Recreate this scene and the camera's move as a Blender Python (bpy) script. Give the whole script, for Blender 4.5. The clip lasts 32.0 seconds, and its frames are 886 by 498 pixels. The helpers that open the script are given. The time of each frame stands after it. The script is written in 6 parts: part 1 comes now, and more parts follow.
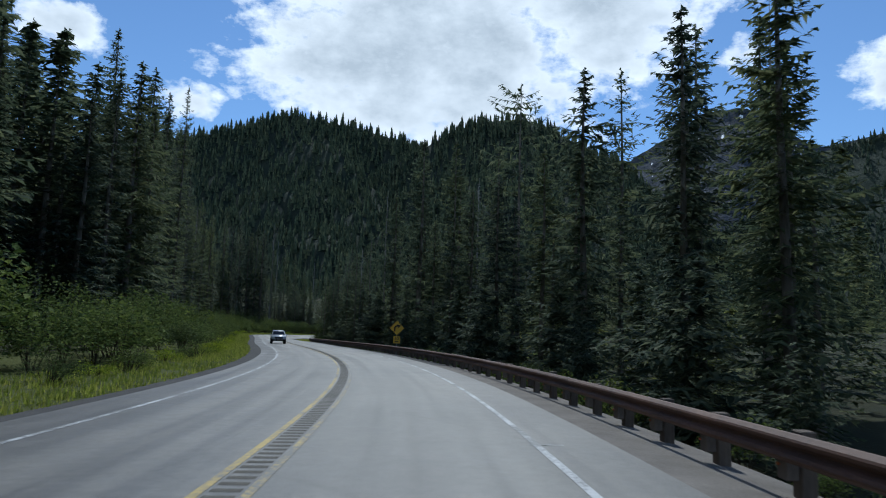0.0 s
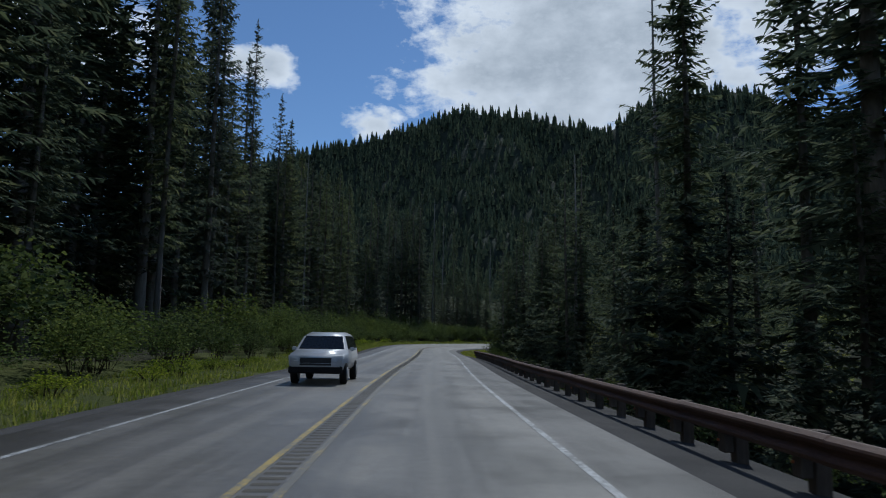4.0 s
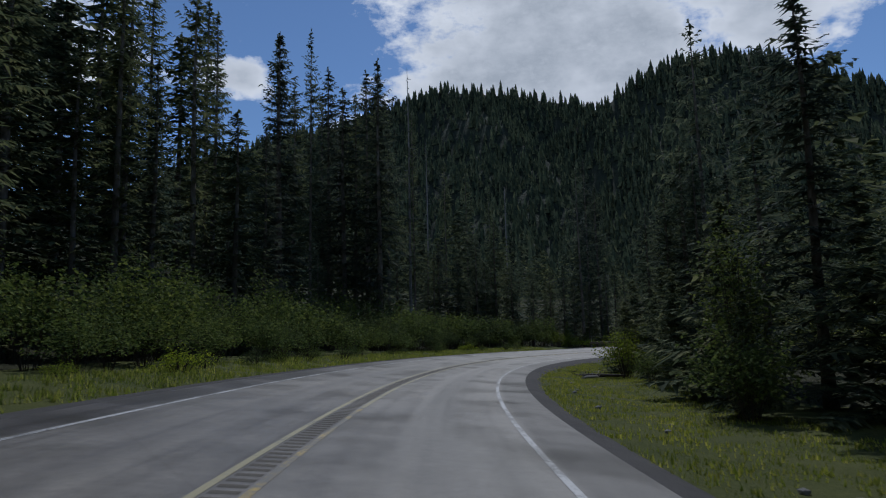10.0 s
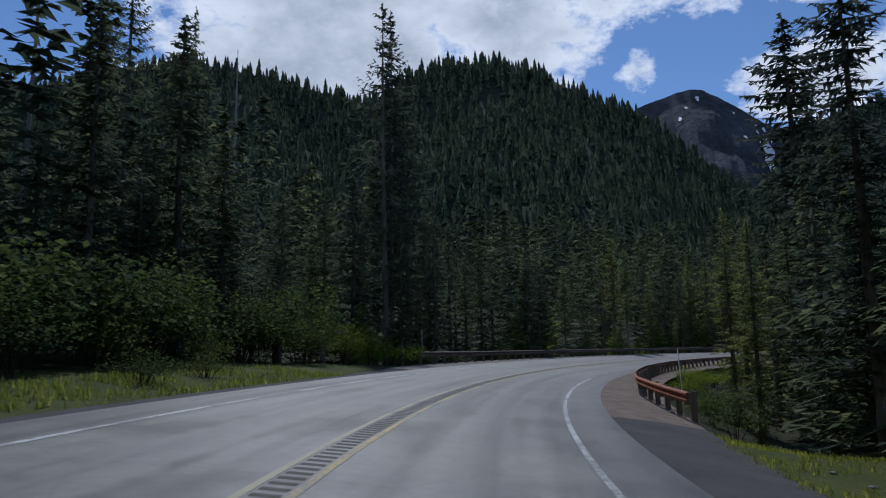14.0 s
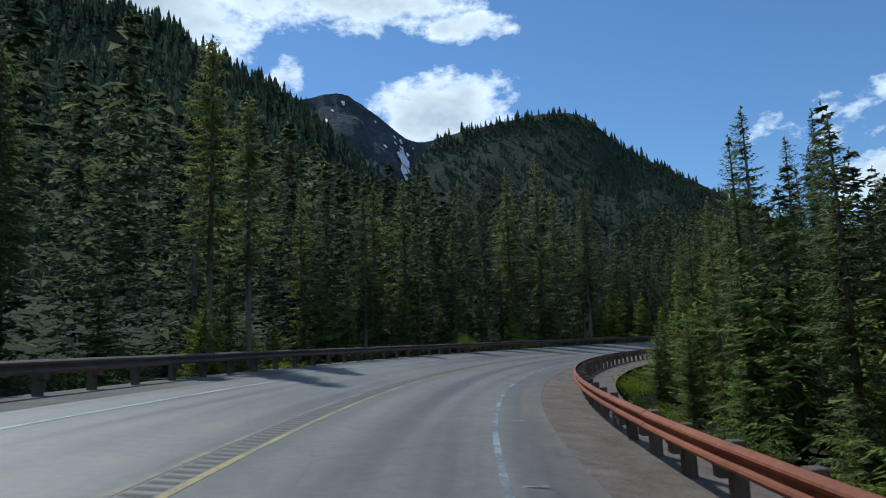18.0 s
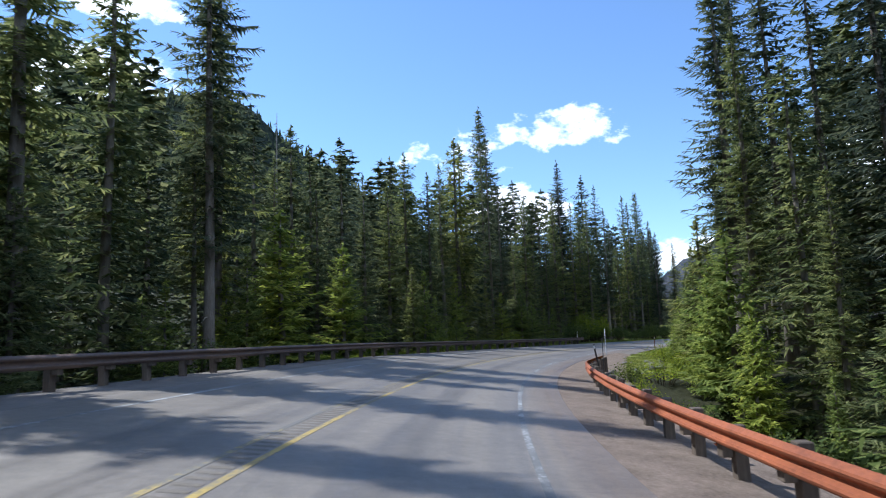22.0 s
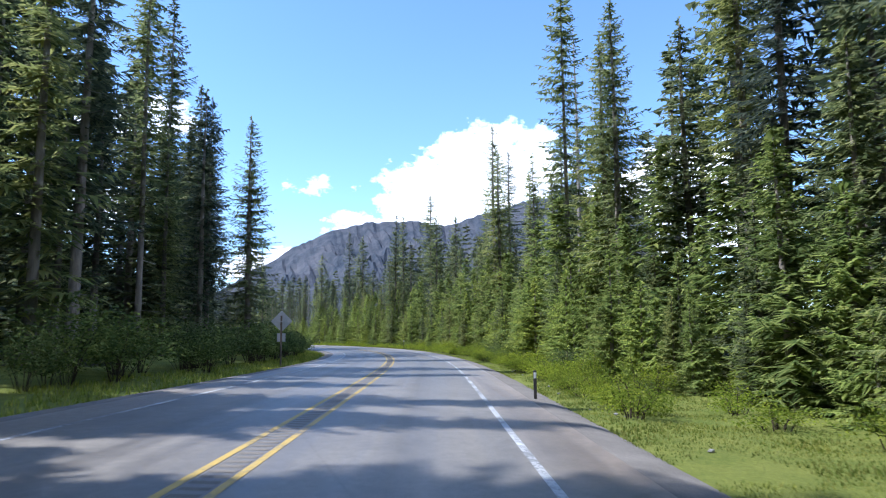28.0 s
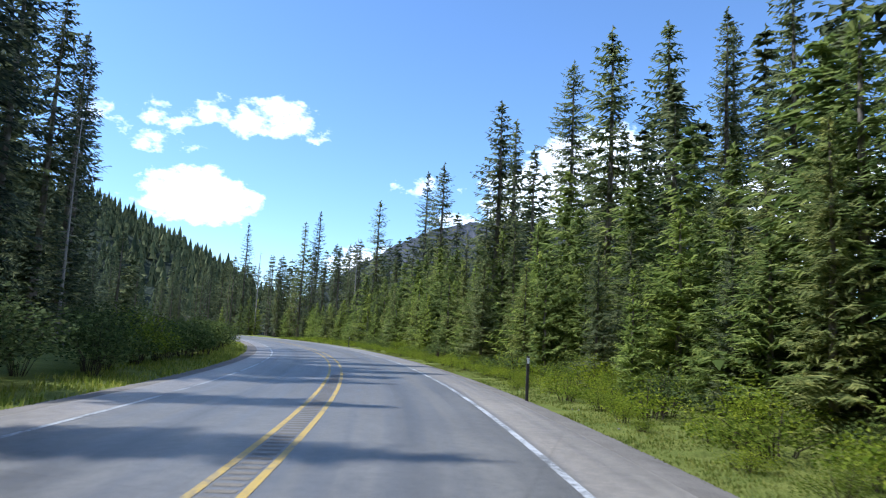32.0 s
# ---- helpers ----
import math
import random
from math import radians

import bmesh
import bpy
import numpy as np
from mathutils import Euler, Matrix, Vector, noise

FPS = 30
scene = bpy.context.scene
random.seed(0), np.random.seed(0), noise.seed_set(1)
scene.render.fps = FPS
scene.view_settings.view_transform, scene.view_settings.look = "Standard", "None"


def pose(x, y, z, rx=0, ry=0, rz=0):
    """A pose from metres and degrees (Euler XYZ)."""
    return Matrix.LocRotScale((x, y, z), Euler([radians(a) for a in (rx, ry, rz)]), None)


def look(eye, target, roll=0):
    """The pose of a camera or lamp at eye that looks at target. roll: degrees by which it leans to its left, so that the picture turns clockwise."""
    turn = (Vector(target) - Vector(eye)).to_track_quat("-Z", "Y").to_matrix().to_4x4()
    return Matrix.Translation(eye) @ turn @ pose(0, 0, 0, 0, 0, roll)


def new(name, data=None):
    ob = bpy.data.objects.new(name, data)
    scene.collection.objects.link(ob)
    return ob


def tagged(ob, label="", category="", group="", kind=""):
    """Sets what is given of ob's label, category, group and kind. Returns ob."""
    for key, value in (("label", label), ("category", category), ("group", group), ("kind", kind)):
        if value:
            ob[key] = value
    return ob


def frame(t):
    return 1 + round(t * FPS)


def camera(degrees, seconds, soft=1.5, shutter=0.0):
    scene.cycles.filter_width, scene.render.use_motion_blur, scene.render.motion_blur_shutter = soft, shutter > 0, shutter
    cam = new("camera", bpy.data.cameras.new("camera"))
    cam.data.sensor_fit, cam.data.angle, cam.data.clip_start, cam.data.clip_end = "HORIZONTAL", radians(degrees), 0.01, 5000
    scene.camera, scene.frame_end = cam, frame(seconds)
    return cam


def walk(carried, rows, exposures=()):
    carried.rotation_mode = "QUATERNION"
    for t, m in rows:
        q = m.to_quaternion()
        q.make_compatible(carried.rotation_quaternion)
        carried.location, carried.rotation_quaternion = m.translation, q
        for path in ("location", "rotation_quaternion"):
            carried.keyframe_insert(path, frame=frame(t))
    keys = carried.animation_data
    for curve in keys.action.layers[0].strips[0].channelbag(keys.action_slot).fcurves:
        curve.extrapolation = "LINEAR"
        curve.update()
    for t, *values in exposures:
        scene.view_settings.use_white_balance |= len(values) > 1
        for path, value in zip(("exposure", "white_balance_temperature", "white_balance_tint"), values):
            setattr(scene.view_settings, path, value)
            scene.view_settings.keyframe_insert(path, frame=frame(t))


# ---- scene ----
cam = camera(65.3, 32.0, soft=1.1, shutter=0.1)
PATH = [
    (0, (6.121, -89.822, 1.500), (6.359, -87.853, 1.752), 1.8),
    (0.5, (6.769, -81.416, 1.500), (6.954, -79.440, 1.749), 1.6),
    (1, (7.151, -72.992, 1.500), (7.266, -71.011, 1.747), 1.7),
    (1.5, (7.199, -64.553, 1.500), (7.242, -62.569, 1.750), 1.5),
    (2, (6.910, -56.133, 1.500), (6.872, -54.149, 1.754), 1.1),
    (2.5, (6.449, -47.758, 1.500), (6.334, -45.777, 1.748), 0.3),
    (3, (5.716, -39.398, 1.500), (5.542, -37.423, 1.764), 0.9),
    (3.5, (4.887, -31.314, 1.500), (4.657, -29.343, 1.753), 0.5),
    (4, (3.757, -23.264, 1.500), (3.480, -21.300, 1.760), 0.9),
    (4.5, (2.512, -15.325, 1.500), (2.216, -13.365, 1.764), 1.4),
    (5, (1.263, -7.544, 1.500), (0.966, -5.584, 1.765), 1.9),
    (5.5, (0.080, 0.012, 1.500), (-0.209, 1.973, 1.766), 2.5),
    (6, (-1.078, 7.233, 1.500), (-1.360, 9.194, 1.774), 2.7),
    (6.5, (-2.148, 14.351, 1.500), (-2.407, 16.316, 1.763), 1.8),
    (7, (-3.188, 21.556, 1.500), (-3.441, 23.521, 1.774), 1.4),
    (7.5, (-4.142, 28.660, 1.500), (-4.391, 30.624, 1.781), 1.0),
    (8, (-5.165, 35.974, 1.500), (-5.424, 37.937, 1.778), -0.7),
    (8.5, (-6.328, 43.713, 1.500), (-6.590, 45.676, 1.779), -1.7),
    (9, (-7.547, 51.823, 1.500), (-7.804, 53.787, 1.778), -1.4),
    (9.5, (-8.736, 60.059, 1.500), (-8.985, 62.024, 1.776), -1.3),
    (10, (-9.801, 68.306, 1.500), (-10.024, 70.275, 1.777), -1.4),
    (10.5, (-10.682, 76.809, 1.500), (-10.878, 78.779, 1.785), -1.2),
    (11, (-11.438, 85.431, 1.500), (-11.597, 87.404, 1.783), -0.9),
    (11.5, (-11.999, 93.808, 1.500), (-12.085, 95.785, 1.791), -0.5),
    (12, (-12.202, 101.918, 1.500), (-12.204, 103.898, 1.785), -0.5),
    (12.5, (-12.063, 110.182, 1.500), (-11.960, 112.157, 1.804), -1.5),
    (13, (-11.503, 118.438, 1.500), (-11.291, 120.405, 1.794), -1.6),
    (13.5, (-10.416, 126.643, 1.500), (-10.078, 128.591, 1.802), -1.2),
    (14, (-8.771, 134.750, 1.500), (-8.291, 136.669, 1.794), -1.0),
    (14.5, (-6.567, 142.745, 1.500), (-5.943, 144.624, 1.785), -1.9),
    (15, (-3.779, 150.429, 1.500), (-3.017, 152.257, 1.782), -1.4),
    (15.5, (-0.580, 157.784, 1.500), (0.305, 159.555, 1.782), -1.6),
    (16, (3.292, 164.934, 1.500), (4.295, 166.644, 1.768), -1.7),
    (16.5, (7.685, 171.904, 1.500), (8.799, 173.543, 1.767), -1.8),
    (17, (12.547, 178.651, 1.500), (13.757, 180.221, 1.766), -2.0),
    (17.5, (17.794, 185.169, 1.500), (19.084, 186.675, 1.761), -2.4),
    (18, (23.272, 191.522, 1.500), (24.637, 192.958, 1.772), -2.2),
    (18.5, (29.139, 197.812, 1.500), (30.586, 199.165, 1.773), -2.2),
    (19, (35.206, 203.584, 1.500), (36.730, 204.855, 1.753), -2.0),
    (19.5, (41.445, 208.712, 1.500), (43.040, 209.887, 1.774), -2.1),
    (20, (47.916, 213.311, 1.500), (49.585, 214.382, 1.763), -2.4),
    (20.5, (54.792, 217.445, 1.500), (56.518, 218.418, 1.767), -3.0),
    (21, (62.081, 221.197, 1.500), (63.870, 222.048, 1.776), -2.3),
    (21.5, (69.733, 224.575, 1.500), (71.576, 225.306, 1.762), -2.2),
    (22, (77.571, 227.480, 1.500), (79.453, 228.103, 1.759), -2.2),
    (22.5, (85.522, 229.948, 1.500), (87.438, 230.457, 1.759), -2.3),
    (23, (93.534, 231.996, 1.500), (95.473, 232.411, 1.759), -2.3),
    (23.5, (101.670, 233.513, 1.500), (103.631, 233.807, 1.757), -2.6),
    (24, (109.808, 234.556, 1.500), (111.783, 234.730, 1.765), -3.1),
    (24.5, (117.872, 235.215, 1.500), (119.855, 235.264, 1.761), -2.0),
    (25, (125.921, 235.395, 1.500), (127.902, 235.332, 1.763), -1.9),
    (25.5, (134.053, 235.178, 1.500), (136.028, 235.008, 1.763), -1.8),
    (26, (142.764, 234.578, 1.500), (144.726, 234.295, 1.770), -2.2),
    (26.5, (151.152, 233.512, 1.500), (153.097, 233.134, 1.776), -1.0),
    (27, (159.553, 231.766, 1.500), (161.481, 231.312, 1.773), -0.7),
    (27.5, (167.958, 229.702, 1.500), (169.873, 229.189, 1.764), -0.6),
    (28, (176.402, 227.406, 1.500), (178.308, 226.857, 1.753), -0.5),
    (28.5, (184.944, 224.976, 1.500), (186.848, 224.415, 1.739), -0.4),
    (29, (193.660, 222.508, 1.500), (195.567, 221.963, 1.753), -0.1),
    (29.5, (202.273, 220.254, 1.500), (204.191, 219.748, 1.761), 0.3),
    (30, (210.874, 218.296, 1.500), (212.802, 217.827, 1.755), 0.3),
    (30.5, (219.479, 216.632, 1.500), (221.413, 216.190, 1.757), 1.2),
    (31, (228.164, 215.071, 1.500), (230.106, 214.669, 1.760), 2.0),
    (31.5, (236.898, 213.601, 1.500), (238.852, 213.263, 1.757), 2.3),
    (32, (245.667, 212.387, 1.500), (247.634, 212.129, 1.757), 3.0),
]
EXPOSURES = [
    (0.0, -0.45, 5450, 4), (2.0, -0.6, 5450, 4), (3.5, -0.85, 5500, 6), (5.5, -1.1, 5600, 8), (9.0, -1.12, 5700, 10), (11.0, -0.95, 5550, 12), (13.0, -0.8, 5400, 13), (15.5, -1.0, 5450, 8), (17.5, -0.55, 5350, 1),
    (19.0, -0.4, 5450, 2), (20.0, -0.08, 5550, 5), (22.0, 0.6, 5650, 10), (24.0, 0.94, 5700, 12), (26.0, 1.14, 5650, 13), (29.0, 1.02, 5450, 13), (30.0, 0.85, 5450, 11), (31.0, 0.76, 5450, 10), (32.0, 0.68, 5500, 10),
]
walk(cam, [(t, look(eye, target, roll)) for t, eye, target, roll in PATH], EXPOSURES)

# ---------- sky and sun ----------
SUN_YAW, SUN_HIGH = -10.0, 50.0     # degrees left of +y, and above the horizon
sun_way = Vector((-math.sin(radians(SUN_YAW)) * math.cos(radians(SUN_HIGH)), math.cos(radians(SUN_YAW)) * math.cos(radians(SUN_HIGH)), math.sin(radians(SUN_HIGH))))


def build_sky():
    w = bpy.data.worlds.new("sky")
    scene.world = w
    w.use_nodes = True
    nt = w.node_tree
    bg = nt.nodes["Background"]
    sky = nt.nodes.new("ShaderNodeTexSky")
    sky.sky_type, sky.sun_disc = "NISHITA", False
    sky.sun_elevation, sky.sun_rotation = radians(SUN_HIGH), radians(-SUN_YAW)
    sky.altitude, sky.air_density, sky.dust_density, sky.ozone_density = 600, 1.0, 0.1, 4.0
    tc = nt.nodes.new("ShaderNodeTexCoord")

    def math_node(op, a, b=None, c=None, clamp=False):
        n = nt.nodes.new("ShaderNodeMath")
        n.operation, n.use_clamp = op, clamp
        for k, v in enumerate((a, b, c)):
            if v is None:
                continue
            if hasattr(v, "links"):
                nt.links.new(v, n.inputs[k])
            else:
                n.inputs[k].default_value = v
        return n.outputs[0]

    def lobe(yaw, high, wide, tall, weight):
        """A soft bank of cloud round a direction, wide and tall in degrees."""
        sep = nt.nodes.new("ShaderNodeSeparateXYZ")
        nt.links.new(tc.outputs["Generated"], sep.inputs[0])
        az = math_node("ARCTAN2", math_node("MULTIPLY", sep.outputs[0], -1.0), sep.outputs[1])
        el = math_node("ARCSINE", sep.outputs[2])
        da = math_node("DIVIDE", math_node("SUBTRACT", az, radians(yaw)), radians(wide))
        de = math_node("DIVIDE", math_node("SUBTRACT", el, radians(high)), radians(tall))
        r2 = math_node("ADD", math_node("MULTIPLY", da, da), math_node("MULTIPLY", de, de))
        return math_node("MULTIPLY", math_node("SUBTRACT", 1.0, r2), weight)

    mp = nt.nodes.new("ShaderNodeMapping")
    mp.inputs["Scale"].default_value = (1, 1, 1.7)
    nt.links.new(tc.outputs["Generated"], mp.inputs["Vector"])
    n1 = nt.nodes.new("ShaderNodeTexNoise")
    n1.inputs["Scale"].default_value, n1.inputs["Detail"].default_value, n1.inputs["Roughness"].default_value = 7.5, 10, 0.6
    nt.links.new(mp.outputs["Vector"], n1.inputs["Vector"])
    n2 = nt.nodes.new("ShaderNodeTexNoise")
    n2.inputs["Scale"].default_value, n2.inputs["Detail"].default_value, n2.inputs["Roughness"].default_value = 27.0, 9, 0.62
    nt.links.new(mp.outputs["Vector"], n2.inputs["Vector"])
    cover = None
    for spec in CLOUDS:
        v = math_node("MAXIMUM", lobe(*spec), -1.0)
        cover = v if cover is None else math_node("MAXIMUM", cover, v)
    dens = math_node("ADD", math_node("MULTIPLY", cover, 0.72), math_node("ADD", math_node("MULTIPLY", math_node("SUBTRACT", n1.outputs["Fac"], 0.5), 1.5), math_node("MULTIPLY", math_node("SUBTRACT", n2.outputs["Fac"], 0.5), 1.3)))
    alpha = math_node("MULTIPLY", math_node("SUBTRACT", dens, 0.02), 2.8, clamp=True)
    thick = math_node("MULTIPLY", math_node("SUBTRACT", dens, 0.16), 1.6, clamp=True)
    shade = nt.nodes.new("ShaderNodeValToRGB")
    el = shade.color_ramp.elements
    el[0].position, el[0].color = 0.0, (1.0, 1.0, 1.0, 1)
    el[1].position, el[1].color = 1.0, (0.50, 0.53, 0.56, 1)
    puff = math_node("ADD", thick, math_node("MULTIPLY", math_node("SUBTRACT", n2.outputs["Fac"], 0.5), -1.6), clamp=True)
    nt.links.new(puff, shade.inputs["Fac"])
    lit = nt.nodes.new("ShaderNodeMix")
    lit.data_type, lit.blend_type = "RGBA", "MULTIPLY"
    lit.inputs[0].default_value = 1.0
    nt.links.new(shade.outputs["Color"], lit.inputs[6])
    lit.inputs[7].default_value = (CLOUD_LIGHT, CLOUD_LIGHT, CLOUD_LIGHT, 1)
    both = nt.nodes.new("ShaderNodeMix")
    both.data_type = "RGBA"
    nt.links.new(alpha, both.inputs[0])
    nt.links.new(sky.outputs["Color"], both.inputs[6])
    nt.links.new(lit.outputs[2], both.inputs[7])
    nt.links.new(both.outputs[2], bg.inputs["Color"])
    bg.inputs["Strength"].default_value = SKY_STRENGTH


SKY_STRENGTH, CLOUD_LIGHT = 0.14, 10.5
# banks of cloud: degrees left of +y, height, half width, half height, weight
CLOUDS = [(-7, 33, 23, 12, 1.0), (-5, 22, 17, 9, 1.0), (-20, 26, 9, 6, 1.0), (-35, 28, 14, 3.2, 0.8), (24, 21.5, 3.2, 1.6, 0.6), (14, 17.5, 3, 1.6, 0.7), (-44, 19.3, 7, 3.3, 1.0),
          (-30.7, 21.8, 1.7, 1.6, 0.5), (-46, 25.6, 4, 1.2, 0.45), (-73, 15, 5, 1.5, 0.3), (-82, 16.5, 5.5, 1.6, 0.33), (-95.5, 12.5, 3.6, 0.9, 0.35), (-105.5, 11.5, 5.5, 3.6, 1.0), (-111, 13.5, 7, 4, 1.0),
          (-92, 5.5, 5, 2, 0.8), (-98.5, 9, 3, 1.6, 0.6), (-77.4, 10.0, 5.4, 2.3, 0.85), (-125, 10, 9, 5, 0.9), (70, 25, 40, 14, 0.7), (165, 35, 70, 22, 0.5)]
build_sky()
sun = bpy.data.lights.new("sun", "SUN")
sun.energy, sun.angle, sun.color = 4.0, radians(0.6), (1.0, 0.95, 0.87)
new("sun", sun).matrix_basis = look(sun_way * 300, (0, 0, 0))

# ---------- plan numbers ----------
# metres along the road and its heading in degrees left of +y
ROAD = [
    (-130, -5.70), (-10, -5.70), (0, -5.70), (9, -4.45), (18, -2.06), (27, 0.69), (36, 3.25), (45, 5.31), (54, 6.95), (63, 8.36), (72, 9.22), (81,
    9.37), (90, 8.91), (99, 8.16), (108, 7.69), (117, 7.74), (126, 8.26), (135, 8.83), (144, 9.19), (153, 9.04), (162, 8.12), (171, 6.40), (180,
    3.90), (189, 1.00), (198, -1.95), (207, -5.16), (216, -8.95), (225, -13.29), (234, -17.70), (243, -21.85), (252, -25.65), (261, -29.26), (270,
    -32.81), (279, -36.23), (288, -39.58), (297, -43.01), (306, -46.69), (315, -50.73), (324, -55.04), (333, -59.39), (342, -63.69), (351, -67.74),
    (360, -71.32), (369, -74.44), (378, -77.28), (387, -80.39), (396, -84.20), (405, -88.55), (414, -92.86), (423, -96.23), (432, -98.78), (441,
    -100.97), (450, -102.86), (459, -104.36), (468, -105.18), (477, -105.39), (486, -105.15), (495, -104.46), (504, -103.02), (513, -101.04), (522,
    -98.93), (531, -97.44), (535.634, -95.94), (558.634, -89.94), (588.634, -83.44), (613.634, -79.94), (648.634, -73.44), (698.634, -61.44),
    (793.634, -45.44),
]
ROAD_START = (4.34, -89.66)
ROAD_FROM, ROAD_TO = -130, 784

# metres along the road and rise per metre towards its left
BANK = [(-130, -0.01), (60, -0.008), (110, 0.006), (145, 0.065), (180, 0.085), (285, 0.095), (395, 0.095), (428, 0.062), (480, 0.025), (505, 0.008), (540, -0.014), (600, -0.03), (784, 0.0)]
RAIL_1, RAIL_2, RAIL_L = (-120, 137), (248, 401), (268, 449)


# ---------- materials ----------
def mat(name):
    m = bpy.data.materials.new(name)
    m.use_nodes = True
    nt = m.node_tree
    b = nt.nodes["Principled BSDF"]
    return m, nt, b


def node(nt, kind, **values):
    n = nt.nodes.new(kind)
    for key, value in values.items():
        n.inputs[key.replace("_", " ")].default_value = value
    return n


def noise_tex(nt, scale, detail=4.0, rough=0.6, coord="Object", stretch=None):
    tc = nt.nodes.new("ShaderNodeTexCoord")
    n = node(nt, "ShaderNodeTexNoise", Scale=scale, Detail=detail, Roughness=rough)
    src = tc.outputs[coord]
    if stretch:
        mp = nt.nodes.new("ShaderNodeMapping")
        mp.inputs["Scale"].default_value = stretch
        nt.links.new(src, mp.inputs["Vector"])
        src = mp.outputs["Vector"]
    nt.links.new(src, n.inputs["Vector"])
    return n.outputs["Fac"]


def ramp(nt, fac, stops):
    r = nt.nodes.new("ShaderNodeValToRGB")
    el = r.color_ramp.elements
    while len(el) < len(stops):
        el.new(0.5)
    for e, (p, c) in zip(el, stops):
        e.position, e.color = p, (*c, 1)
    nt.links.new(fac, r.inputs["Fac"])
    return r.outputs["Color"]


def mix(nt, fac, a, b, how="MIX"):
    n = nt.nodes.new("ShaderNodeMix")
    n.data_type, n.blend_type = "RGBA", how
    for sock, value in ((n.inputs[0], fac), (n.inputs[6], a), (n.inputs[7], b)):
        if hasattr(value, "links"):
            nt.links.new(value, sock)
        elif isinstance(value, (int, float)):
            sock.default_value = value
        else:
            sock.default_value = (*value, 1)
    return n.outputs[2]


def bump(nt, b, fac, strength, distance=0.02):
    n = node(nt, "ShaderNodeBump", Strength=strength, Distance=distance)
    nt.links.new(fac, n.inputs["Height"])
    nt.links.new(n.outputs["Normal"], b.inputs["Normal"])


def surface(name, dark, light, big=0.3, fine=20.0, rough=0.85, strength=0.4, coord="Object", stretch=None, vary=0.0, dist=0.02):
    """Two scales of variation between two colours, with relief from the fine one."""
    m, nt, b = mat(name)
    f1 = noise_tex(nt, big, 4, 0.6, coord, stretch)
    f2 = noise_tex(nt, fine, 5, 0.7, coord, stretch)
    c1 = ramp(nt, f1, [(0.3, dark), (0.7, light)])
    c2 = ramp(nt, f2, [(0.25, [v * 0.7 for v in dark]), (0.75, [min(1, v * 1.15) for v in light])])
    c = mix(nt, 0.5, c1, c2)
    if vary:
        oi = nt.nodes.new("ShaderNodeObjectInfo")
        c = mix(nt, 1.0, c, ramp(nt, oi.outputs["Random"], [(0.0, (1 - vary,) * 3), (1.0, (1.0,) * 3)]), "MULTIPLY")
    nt.links.new(c, b.inputs["Base Color"])
    b.inputs["Roughness"].default_value = rough
    b.inputs["Specular IOR Level"].default_value = 0.12 if rough > 0.84 else 0.4
    bump(nt, b, f2, strength, dist)
    return m


def foliage(name, dark, light, tips, trans=0.25, vary=0.35):
    """Leaves or needles: per-clump and per-plant colour, light let through."""
    m, nt, b = mat(name)
    geo = nt.nodes.new("ShaderNodeNewGeometry")
    oi = nt.nodes.new("ShaderNodeObjectInfo")
    c = ramp(nt, geo.outputs["Random Per Island"], [(0.0, dark), (0.55, light), (1.0, tips)])
    big = noise_tex(nt, 0.35, 3, 0.6)
    c = mix(nt, 1.0, c, ramp(nt, big, [(0.3, (0.62, 0.66, 0.7)), (0.7, (1.15, 1.1, 0.95))]), "MULTIPLY")
    c = mix(nt, 1.0, c, ramp(nt, oi.outputs["Random"], [(0.0, (1 - vary, 1 - vary, 1 - vary * 0.6)), (0.5, (1, 1, 0.95)), (1.0, (1.0 + vary * 0.4, 1.0 + vary * 0.2, 0.8))]), "MULTIPLY")
    nt.links.new(c, b.inputs["Base Color"])
    b.inputs["Roughness"].default_value = 0.85
    b.inputs["Specular IOR Level"].default_value = 0.08
    tr = nt.nodes.new("ShaderNodeBsdfTranslucent")
    nt.links.new(c, tr.inputs["Color"])
    ms = nt.nodes.new("ShaderNodeMixShader")
    ms.inputs[0].default_value = trans
    out = nt.nodes["Material Output"]
    nt.links.new(b.outputs[0], ms.inputs[1])
    nt.links.new(tr.outputs[0], ms.inputs[2])
    nt.links.new(ms.outputs[0], out.inputs["Surface"])
    return m


def node_rim(nt, sep):
    """The outer right edge of the pavement, where dirt washes in."""
    n = node(nt, "ShaderNodeMapRange", From_Min=3.5, From_Max=4.3)
    nt.links.new(sep.outputs[1], n.inputs["Value"])
    return n.outputs[0]


